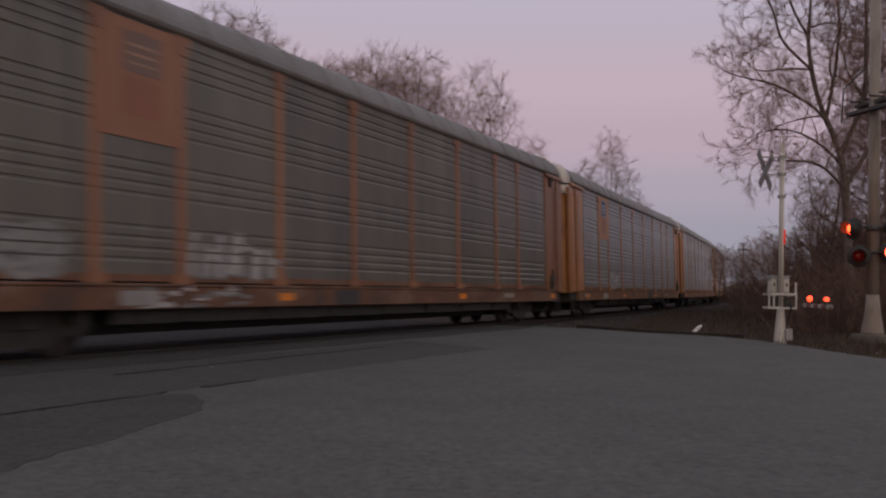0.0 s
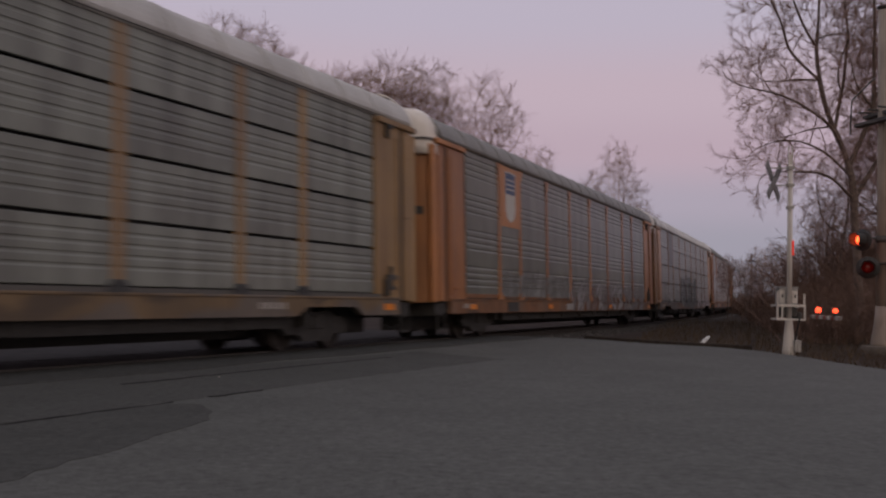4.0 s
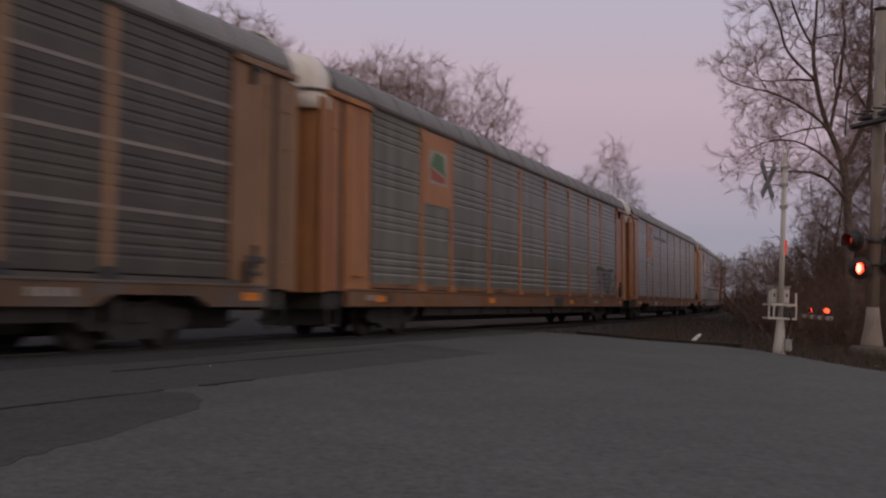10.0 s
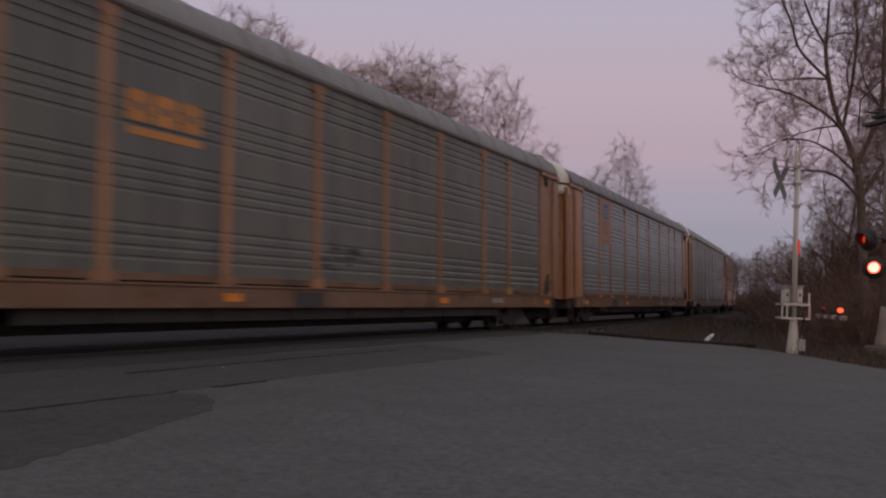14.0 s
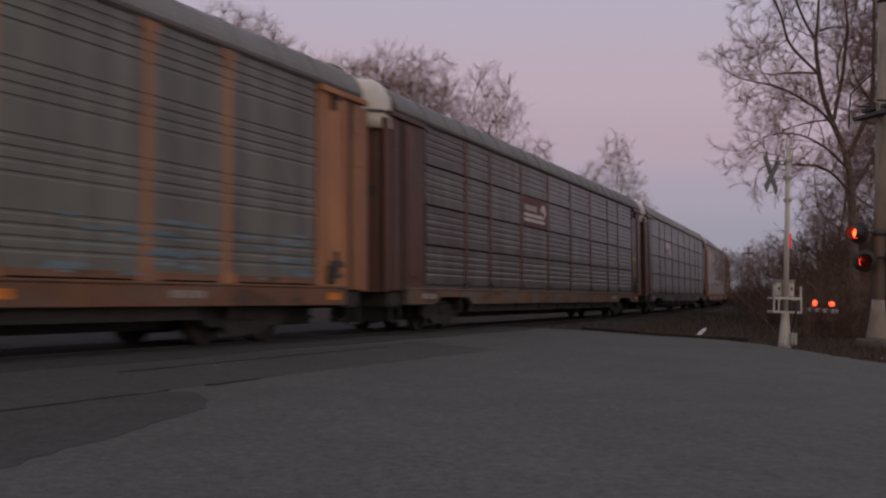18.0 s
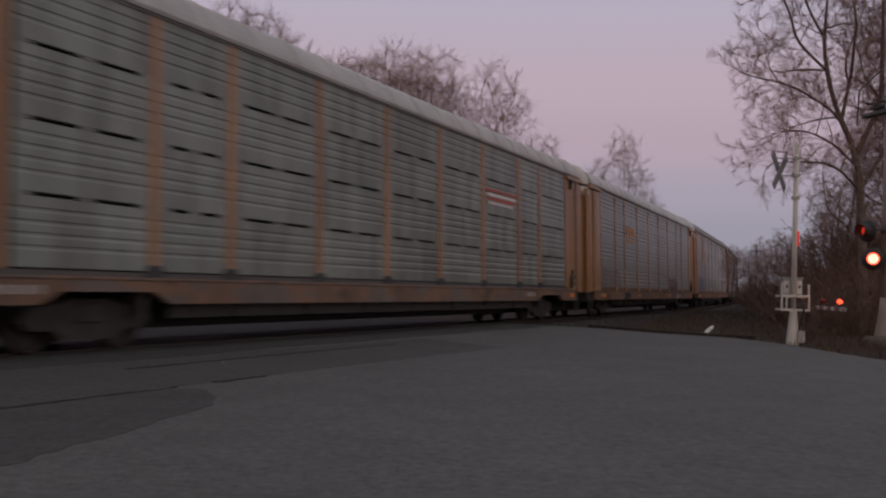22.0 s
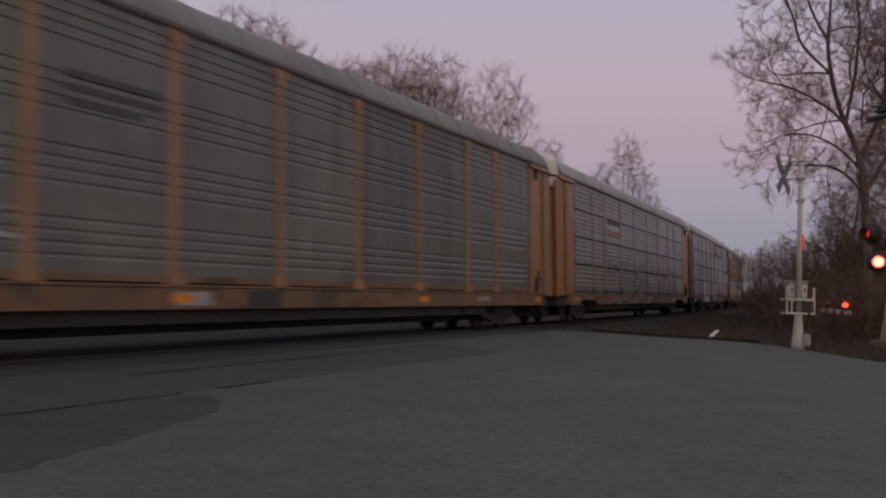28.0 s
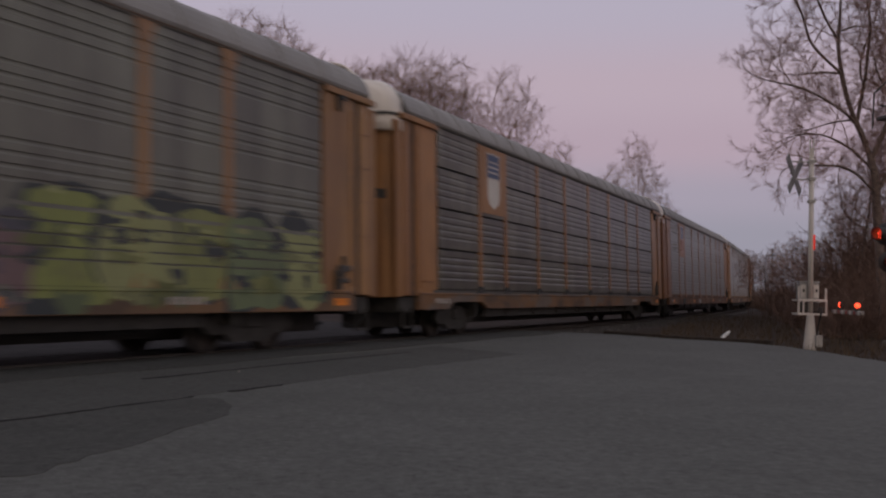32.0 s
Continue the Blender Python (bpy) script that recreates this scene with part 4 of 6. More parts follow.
def end_door(mat):
    """One bowed half of an end door; faces -y, x from 0 to 1.42, at the rear end."""
    V, F, n = [], [], 9
    for dd in (0.0, 0.05):
        for z in (0.95, 4.72):
            for j in range(n):
                t = j / (n - 1)
                x = 0.01 + 1.40 * t
                y = -0.42 * math.sqrt(max(0.0, 1 - (t * 0.995) ** 3.2)) + dd
                V.append((x * (1 - dd * 0.3), y, z))
    q = lambda d, k, j: d * 2 * n + k * n + j
    for j in range(n - 1):
        F += [(q(0, 0, j), q(0, 0, j + 1), q(0, 1, j + 1), q(0, 1, j)), (q(1, 0, j + 1), q(1, 0, j), q(1, 1, j), q(1, 1, j + 1)),
              (q(0, 1, j), q(0, 1, j + 1), q(1, 1, j + 1), q(1, 1, j)), (q(1, 0, j), q(1, 0, j + 1), q(0, 0, j + 1), q(0, 0, j))]
    F += [(q(0, 0, 0), q(0, 1, 0), q(1, 1, 0), q(1, 0, 0)), (q(0, 0, n - 1), q(1, 0, n - 1), q(1, 1, n - 1), q(0, 1, n - 1))]
    return fixed(mesh_of("end_door", V, F, mat))


def end_cap(mat):
    """The rounded white hood over the end doors; bulges to -y."""
    V, F, n, m = [], [], 17, 7
    for i in range(m):
        f = i / (m - 1)
        for j in range(n):
            t = -1 + 2 * j / (n - 1)
            x = 1.46 * t
            crown = 5.97 - 0.12 * abs(t) ** 2 - 0.44 * abs(t) ** 6
            y = -0.56 * math.sqrt(max(0.0, 1 - abs(t) ** 3.2))
            if i < 4:
                g = i / 3
                V.append((x, y * (1 - 0.05 * g), 4.66 + (crown - 0.36 - 4.66) * g))
            else:
                g = (i - 3) / 3
                V.append((x * (1 - 0.05 * g), y * 0.95 * math.cos(g * math.pi / 2) + 0.10 * g, crown - 0.36 + 0.34 * math.sin(g * math.pi / 2)))
    F = [(i * n + j, i * n + j + 1, (i + 1) * n + j + 1, (i + 1) * n + j) for i in range(m - 1) for j in range(n - 1)]
    me = mesh_of("end_cap", V, F, mat, True)
    bm = bmesh.new()
    bm.from_mesh(me)
    bmesh.ops.solidify(bm, geom=bm.faces[:], thickness=0.03)
    bmesh.ops.recalc_face_normals(bm, faces=bm.faces)
    bm.to_mesh(me)
    bm.free()
    return me


BASE = {}


def base_meshes():
    B = BASE
    for w in (2.72, 2.84, 1.90):
        pw = round(w - 0.2, 3)
        B["fine", w] = ridged("side_panel", pw, 1.135, 5.06, STEEL, 0.018)
        for r in range(4):
            B["rows", w, r] = ridged("side_panel", pw, ROW_Z[r] + 0.028, ROW_Z[r + 1] - 0.028, STEEL, 0.015)
    B["post"] = boxes("post", [((1.38, 1.464), (-0.115, 0.115), (1.06, 5.10))], STEEL, 0.012)
    V, F = [], []
    B["post_cap"] = prism("post_cap", [(-0.11, 4.74), (0.11, 4.74), (0.20, 5.02), (0.20, 5.09), (-0.20, 5.09), (-0.20, 5.02)], 1.465, 1.478, STEEL, "x")
    B["post_foot"] = prism("post_foot", [(-0.24, 1.052), (0.24, 1.052), (0.20, 1.15), (0.12, 1.24), (-0.12, 1.24), (-0.20, 1.15)], 1.465, 1.49, BLACKPAINT, "x")
    B["sill"] = boxes("side_sill", [((1.36, 1.50), (-12.78, 12.78), (SILL_Z, 1.0)), ((1.36, 1.515), (-12.78, 12.78), (1.0, 1.05))], STEEL, 0.012)
    arch = [(-12.78, 0.66), (-11.2, 0.66), (-10.85, 0.84), (-9.05, 0.84), (-8.7, 0.66)]
    cut = arch + [(-y, z) for y, z in arch[::-1]] + [(12.78, 1.0), (-12.78, 1.0)]
    B["arched_sill"] = prism("side_sill", cut, 1.36, 1.50, STEEL, "x")
    B["sill_flange"] = boxes("sill_flange", [((1.36, 1.515), (-12.78, 12.78), (1.0, 1.05))], STEEL, 0.012)
    B["eave_rail"] = boxes("eave_rail", [((1.40, 1.505), (-11.9, 11.9), (5.075, 5.098))], STEEL)
    B["roof"] = roof_mesh(STEEL)
    B["corner"] = boxes("corner_panel", [((1.34, 1.462), (-0.58, 0.58), (0.98, 5.06))], STEEL, 0.012)
    B["end_post"] = boxes("end_post", [((1.34, 1.455), (-0.19, 0.19), (0.98, 4.94))], STEEL, 0.015)
    B["seam"] = boxes("door_seam", [((1.36, 1.415), (-0.095, 0.095), (0.98, 4.94))], BLACKPAINT)
    B["corner_header"] = boxes("corner_header", [((1.36, 1.53), (-0.92, 0.92), (4.94, 5.07))], STEEL, 0.015)
    B["rung"] = boxes("rung", [((1.455, 1.474), (-0.15, 0.15), (-0.009, 0.009))], STEEL)
    B["grab"] = boxes("grab_iron", [((1.462, 1.50), (-0.25, 0.25), (1.30, 1.33))], STEEL)
    B["door"] = end_door(STEEL)
    B["cap"] = end_cap(WHITECAP)
    V, F, n = [], [], 17
    for k in (0.0, 0.02):
        for z in (5.00, 5.06):
            for j in range(n):
                t = -1 + 2 * j / (n - 1)
                V.append((1.47 * t * (1 + k * 0.3), -0.56 * math.sqrt(max(0.0, 1 - abs(t) ** 3.2)) - k, z))
    q = lambda d, z, j: d * 2 * n + z * n + j
    for j in range(n - 1):
        F += [(q(1, 0, j), q(1, 0, j + 1), q(1, 1, j + 1), q(1, 1, j)), (q(0, 1, j), q(0, 1, j + 1), q(1, 1, j + 1), q(1, 1, j)), (q(0, 0, j), q(0, 0, j + 1), q(1, 0, j + 1), q(1, 0, j))]
    B["strap"] = fixed(mesh_of("strap", V, F, BLACKPAINT))
    B["hasp"] = boxes("door_latch", [((-0.19, 0.19), (-0.025, 0.06), (-0.11, 0.11))], BLACKPAINT, 0.01)
    B["jamb"] = boxes("door_jamb", [((1.32, 1.43), (-0.30, 0.0), (0.95, 4.9))], STEEL, 0.02)
    B["under"] = boxes("underframe", [((-1.36, 1.36), (-13.0, 13.0), (0.86, 1.06)), ((-0.32, 0.32), (-13.2, 13.2), (0.26, 0.86))] + [((-1.34, 1.34), (-9.2 + i * 2.3, -9.05 + i * 2.3), (0.46, 0.86)) for i in range(9)] + [((x, x + 0.08), (-8.5, 8.5), (0.44, 0.86)) for x in (-1.30, 1.22)], UNDER)
    # added black sheet behind the panels stands in for the shade inside
    B["dark_backing"] = boxes("inner_screen", [((1.28, 1.30), (-12.6, 12.6), (1.06, 5.1))], BLACKPAINT)
    B["deck"] = boxes("deck", [((-1.27, 1.27), (-12.6, 12.6), (0, 0.06))], STEEL)
    B["coupler"] = boxes("coupler", [((-0.09, 0.09), (-0.80, 0.45), (0.70, 0.90)), ((-0.17, 0.17), (-0.95, -0.70), (0.64, 0.96))], UNDER, 0.02)
    B["reflector"] = boxes("reflector", [((1.502, 1.508), (-0.24, 0.24), (0.77, 0.91))], plain("amber_reflector", (0.80, 0.24, 0.02), 0.5))
    B["stencil"] = boxes("stencil", [((1.502, 1.507), (-0.38 + i * 0.17, -0.26 + i * 0.17), (0.80, 0.92)) for i in range(5)], plain("stencil_white", (0.36, 0.33, 0.30)))
    B["plate_dark"] = boxes("sill_plate", [((1.501, 1.507), (-0.5, 0.5), (0.69, 0.97))], plain("grimy_plate", (0.05, 0.048, 0.046)))
    B["plate_pale"] = boxes("sill_plate", [((1.501, 1.507), (-0.42, 0.42), (0.72, 0.94))], weathered("pale_plate", (0.36, 0.35, 0.34)))
    B["skirt"] = boxes("skirt", [((1.44, 1.47), (-12.0, 12.0), (1.052, 1.125))], weathered("skirt_grey", (0.10, 0.095, 0.088)))
    B["lower_rail"] = boxes("lower_rail", [((1.43, 1.459), (-11.74, 11.74), (1.078, 1.19))], STEEL, 0.004)
    B["cover"] = boxes("joint_cover", [((1.44, 1.454), (-0.14, 0.14), (-0.034, 0.034))], STEEL)
    B["end_beam"] = boxes("end_beam", [((-1.36, 1.36), (-0.36, 0.36), (0.60, 0.96))], UNDER, 0.03)
    B["stirrup"] = boxes("stirrup", [((1.36, 1.41), (-0.24, -0.20), (0.28, 0.7)), ((1.36, 1.41), (0.20, 0.24), (0.28, 0.7)), ((1.34, 1.42), (-0.24, 0.24), (0.26, 0.30))], UNDER)
    B["brake_gear"] = boxes("brake_gear", [((1.46, 1.56), (-0.30, 0.10), (1.22, 1.30)), ((1.46, 1.54), (-0.22, 0.18), (1.44, 1.56)), ((1.46, 1.52), (-0.05, 0.03), (1.30, 1.75)), ((1.46, 1.60), (-0.32, -0.24), (1.08, 1.46))], STEEL, 0.01)
    B["eave_hook"] = boxes("eave_hook", [((1.46, 1.55), (-0.16, -0.08), (4.62, 4.94)), ((1.46, 1.55), (-0.16, 0.12), (4.86, 4.94))], BLACKPAINT, 0.01)
    B["lock_rod"] = boxes("lock_rod", [((1.463, 1.485), (-0.02, 0.02), (1.15, 4.7))] + [((1.463, 1.49), (-0.07, 0.07), (z, z + 0.07)) for z in (1.5, 2.5, 3.4, 4.3)], STEEL)
    B["hose"] = tube("hose", [(0.45, 0.1, 0.72), (0.5, -0.35, 0.42), (0.42, -0.62, 0.30), (0.3, -0.78, 0.42)], 0.035, RUBBER, 6)
    B["box"] = boxes("brake_box", [((0.75, 1.25), (-0.45, 0.45), (0.42, 0.84))], UNDER, 0.02)
    B["pipe"] = tube("brake_pipe", [(1.1, -6.5, 0.56), (1.15, -2, 0.60), (1.1, 3, 0.55), (1.12, 6.5, 0.58)], 0.035, UNDER, 6)
    # truck
    sf = [(-1.22, 0.42), (-1.05, 0.30), (-0.66, 0.30), (-0.50, 0.16), (0.50, 0.16), (0.66, 0.30), (1.05, 0.30), (1.22, 0.42), (1.14, 0.62), (0.62, 0.66), (0.44, 0.74), (-0.44, 0.74), (-0.62, 0.66), (-1.14, 0.62)]
    B["side_frame"] = prism("side_frame", sf, 0.94, 1.10, UNDER, "x")
    B["bolster"] = boxes("bolster", [((-1.15, 1.15), (-0.2, 0.2), (0.40, 0.68))], UNDER, 0.02)
    B["spring"] = lathe("spring", [(0.07, 0.22), (0.085, 0.26), (0.07, 0.30), (0.085, 0.34), (0.07, 0.38), (0.085, 0.42)], UNDER, 8)
    wheel = lathe("wheel", [(0.06, -0.07), (0.40, -0.03), (0.44, -0.068), (0.475, -0.068), (0.457, -0.035), (0.45, 0.068), (0.41, 0.068), (0.39, 0.02), (0.12, 0.03), (0.10, 0.10)], plain("wheel_steel", (0.045, 0.038, 0.034), 0.6, 8, 0.4, 0.3), 20)
    B["wheel"] = wheel
    B["axle"] = tube("axle", [(-1.08, 0, 0), (1.08, 0, 0)], 0.075, UNDER, 8)


WHEELS = []


def truck(car, y, index):
    t = part("truck", BASE["bolster"], car, "dark cast truck", pose(0, y, 0))
    for r in (0, 180):
        part("side_frame", BASE["side_frame"], t, "", pose(0, 0, 0, 0, 0, r))
        for dy in (-0.12, 0.12):
            part("spring", BASE["spring"], t, "", pose(0, 0, 0, 0, 0, r) @ pose(1.02, dy, 0))
    for dy in (-0.86, 0.86):
        w = part("wheelset", BASE["wheelset"], t, "", pose(0, dy, 0.457))
        WHEELS.append((w, index, y + dy, dy))


def blob(rnd, cx, cz, w, h, n=16, rough=0.22):
    ph = [rnd.uniform(0, 6.28) for _ in range(3)]
    out = []
    for i in range(n):
        a = 2 * math.pi * i / n
        sq = 1.0 / max(abs(math.cos(a)), abs(math.sin(a))) ** 0.55
        r = sq * (1 + rough * math.sin(2 * a + ph[0]) * 0.6 + rough * math.sin(3 * a + ph[1]) + rough * 0.7 * math.sin(5 * a + ph[2]))
        out.append((cx + 0.5 * w * r * math.cos(a) * 0.85, cz + 0.5 * h * r * math.sin(a) * 0.85))
    return out


def above(outline, k, at, way):
    """The part of an outline beyond (or, with way -1, short of) a line; k picks along or height."""
    out = []
    for p, q in zip(outline, outline[1:] + outline[:1]):
        a, b = (p[k] - at) * way, (q[k] - at) * way
        if a >= 0:
            out.append(p)
        if a * b < 0:
            t = a / (a - b)
            out.append((p[0] + (q[0] - p[0]) * t, p[1] + (q[1] - p[1]) * t))
    return out


def paint_faces(arched):
    """The faces of a car's side that take sprayed paint: along from, to, height from, to, and how far out."""
    lands = []
    for base in ROW_Z[:-1]:
        edges = [base + 0.03] + [base + g + d for g in GROOVES for d in (-0.024, 0.008)] + [base + 0.96]
        lands += list(zip(edges[0::2], edges[1::2]))
    out = [(a + 0.10 - HALF, b - 0.10 - HALF, lo, hi, 1.4515) for a, b in zip(BAYS, BAYS[1:]) for lo, hi in lands]
    out += [(p - 0.113 - HALF, p + 0.113 - HALF, 1.25, 5.0, 1.4652) for p in BAYS[1:-1]]
    out += [(p - 0.13 - HALF, p + 0.13 - HALF, 1.06, 1.24, 1.491) for p in BAYS[1:-1]]
    out += [(-11.74, 11.74, 1.056, 1.118 if arched else 1.188, 1.4715), (-12.7, 12.7, 1.0, 1.05, 1.5165)]
    spans = [(-12.7, -11.2, 0.675), (-11.2, -8.7, 0.85), (-8.7, 8.7, 0.675), (8.7, 11.2, 0.85), (11.2, 12.7, 0.675)] if arched else [(-12.7, 12.7, 0.675)]
    return out + [(a, b, z, 0.995, 1.5015) for a, b, z in spans]


# strokes of sprayed shapes in a cell one wide and one high
GLYPHS = [[[(0, 0.1), (0.2, 0.9), (0.5, 0.3), (0.8, 1)]], [[(0.1, 1), (0, 0.2), (0.6, 0), (0.9, 0.5)], [(0.3, 0.6), (0.9, 0.9)]], [[(0, 0.7), (0.5, 1), (0.9, 0.6), (0.3, 0.1)], [(0.5, 0.45), (0.95, 0.0)]],
          [[(0, 0), (0.3, 0.8)], [(0.3, 0.2), (0.7, 1)], [(0.6, 0), (0.95, 0.7)]], [[(0.9, 0.9), (0.2, 0.7), (0.6, 0.4), (0.0, 0.05)], [(0.5, 0.1), (0.9, 0.3)]], [[(0, 0.5), (0.35, 1), (0.7, 0.5), (0.35, 0), (0.1, 0.3)]]]


def spray(car, u0, u1, z0, z1, cols, seed, style="blob", arched=False):
    """Sprayed lettering that cannot be read, laid over panels, posts and sill alike."""
    rnd = random.Random(seed)
    layers, faces = {}, paint_faces(arched)

    def put(kind, outline, lift, col):
        V, F = layers.setdefault((kind, col), ([], []))
        ys, zs = [p[0] for p in outline], [p[1] for p in outline]
        box = min(ys), max(ys), min(zs), max(zs)
        for a, b, lo, hi, x in faces:
            if box[1] < a or box[0] > b or box[3] < lo or box[2] > hi:
                continue
            cut = above(above(above(above(outline, 0, a, 1), 0, b, -1), 1, lo, 1), 1, hi, -1)
            if len(cut) > 2:
                n = len(V)
                V.extend((x + lift, y, z) for y, z in cut)
                F.append(tuple(range(n, n + len(cut))))

    def line(kind, pts, w, lift, col):
        for (ya, za), (yb, zb) in zip(pts, pts[1:]):
            d = Vector((yb - ya, zb - za))
            if d.length < 1e-3:
                continue
            d.normalize()
            ya, za, yb, zb = ya - d.x * w * 0.4, za - d.y * w * 0.4, yb + d.x * w * 0.4, zb + d.y * w * 0.4
            n = Vector((-d.y, d.x)) * w * 0.5
            put(kind, [(ya + n.x, za + n.y), (ya - n.x, za - n.y), (yb - n.x, zb - n.y), (yb + d.x * w * 0.2, zb + d.y * w * 0.2), (yb + n.x, zb + n.y)], lift, col)

    lo, hi, top = u0, u1, max(z0, 0.675)
    high = z1 - top
    if style in ("letters", "block", "ghost"):
        # block: thin dark strokes on a painted field; ghost: the same, fainter and wider; letters: filled strokes with an outline
        if style != "letters":
            y, wave = lo, rnd.uniform(0, 6)
            while y < hi:
                y1 = min(hi, y + 0.35)
                ta, tb = (z1 - 0.10 * high * (1 + math.sin(2.3 * q + wave)) for q in (y, y1))
                put("spray_field", [(y - HALF, top), (y1 - HALF, top), (y1 - HALF, tb), (y - HALF, ta)], 0.0004, rnd.choice(cols[1:]))
                y = y1
        u = lo + 0.1
        while u < hi - 0.3:
            w, lean = rnd.uniform(0.55, 0.95), rnd.uniform(-0.12, 0.2)
            w = min(w, hi - u - 0.1)
            base, h, fill = top + rnd.uniform(0.0, 0.08) * high, high * rnd.uniform(0.78, 0.94), rnd.choice(cols[1:])
            t = rnd.uniform(0.17, 0.25)
            for stroke in rnd.choice(GLYPHS):
                pts = [(u + x * w + lean * z * h * 0.5 - HALF + rnd.gauss(0, 0.02), base + z * h + rnd.gauss(0, 0.02)) for x, z in stroke]
                if style == "letters":
                    line("spray_outline", pts, t + 0.13, 0.0010, cols[0])
                    line("spray_fill", pts, t, 0.0018, fill)
                else:
                    line("spray_mark", pts, t * (0.45 if style == "block" else 0.8), 0.0018, cols[0])
            u += w + rnd.uniform(0.12, 0.28)
    elif style == "strokes":
        u = lo
        while u < hi:
            w, h, lean = rnd.uniform(0.10, 0.22), high * rnd.uniform(0.55, 1.0), rnd.uniform(-0.2, 0.25)
            c, zb, col = u - HALF, top + rnd.uniform(0, 0.15) * high, rnd.choice(cols[1:])
            put("spray_outline", [(c - 0.05, zb - 0.04), (c + w + 0.05, zb - 0.04), (c + w + 0.05 + lean, zb + h + 0.04), (c - 0.05 + lean, zb + h + 0.04)], 0.0008, cols[0])
            put("spray_fill", [(c, zb), (c + w, zb), (c + w * 1.1 + lean * 0.5, zb + h / 2), (c + w + lean, zb + h), (c + lean, zb + h), (c + lean * 0.4 - 0.03, zb + h / 2)], 0.0016, col)
            if rnd.random() < 0.4:
                put("spray_mark", blob(rnd, c + 0.2, zb + h * rnd.uniform(0.3, 0.9), 0.45, 0.18, 10, 0.3), 0.0024, col)
            u += w + rnd.uniform(0.10, 0.34)
    elif style == "lines":
        for _ in range(int(7 * (hi - lo))):
            put("spray_mark", blob(rnd, rnd.uniform(lo, hi) - HALF, rnd.uniform(top, z1), rnd.uniform(0.25, 0.8), rnd.uniform(0.05, 0.11), 10, 0.2), 0.0024, rnd.choice(cols))
    elif style == "scrawl":
        for k in range(int(26 * (hi - lo))):
            z = top + high * rnd.random() ** 1.2
            put("spray_mark", blob(rnd, rnd.uniform(lo, hi) - HALF, z, rnd.uniform(0.15, 0.6), rnd.uniform(0.06, 0.24), 12, 0.3), 0.0006 + 0.0006 * (k % 9), rnd.choice(cols))
    else:
        n = max(1, int(round((hi - lo) / 1.25)))
        w = (hi - lo) / n
        for i in range(n):
            c, lift = lo + w * (i + 0.5) - HALF, 0.0006 + 0.0012 * (i % 2)
            h, mid = high * rnd.uniform(0.80, 1.0), (top + z1) / 2 + rnd.uniform(-0.08, 0.02) * high
            fill = cols[1 + rnd.randrange(len(cols) - 1)]
            put("spray_outline", blob(rnd, c, mid + 0.02, w * 1.50, h * 1.10, 22, 0.11), lift, cols[0])
            put("spray_fill", blob(rnd, c, mid - 0.04, w * 1.40, h * 1.0, 22, 0.11), lift + 0.0005, fill)
            for k in range(3):
                put("spray_fill", blob(rnd, c + rnd.uniform(-0.4, 0.4) * w, mid + rnd.uniform(-0.45, 0.1) * h, w * rnd.uniform(0.3, 0.6), h * rnd.uniform(0.12, 0.26), 12, 0.3), 0.0034 + 0.0003 * k, dim(rnd.choice(cols[1:]), 0.7))
            for k in range(5):
                put("spray_mark", blob(rnd, c + rnd.uniform(-0.45, 0.45) * w, mid + rnd.uniform(-0.36, 0.34) * h, w * rnd.uniform(0.10, 0.34), h * rnd.uniform(0.05, 0.17), 12, 0.28), 0.0044 + 0.0003 * k, cols[0])
            for k in range(2):
                put("spray_mark", blob(rnd, c + rnd.uniform(-0.3, 0.3) * w, mid + rnd.uniform(0.1, 0.42) * h, w * rnd.uniform(0.1, 0.35), h * rnd.uniform(0.03, 0.08), 10, 0.2), 0.0060 + 0.0003 * k, dim(max(cols, key=sum), 1.2))
    for (kind, col), (V, F) in layers.items():
        if F:
            part(kind, mesh_of(kind, V, F, weathered("spray_%02d_%02d_%02d" % tuple(int(99 * c) for c in col), col, 0.5, amount=0.4, rust=0.1)), car, "sprayed paint")["kind"] = "stuff"


def plate(name, car, u0, u1, z0, z1, x, mat, label=""):
    return part(name, boxes(name, [((x - 0.006, x), (u0 - HALF, u1 - HALF), (z0, z1))], mat), car, label)


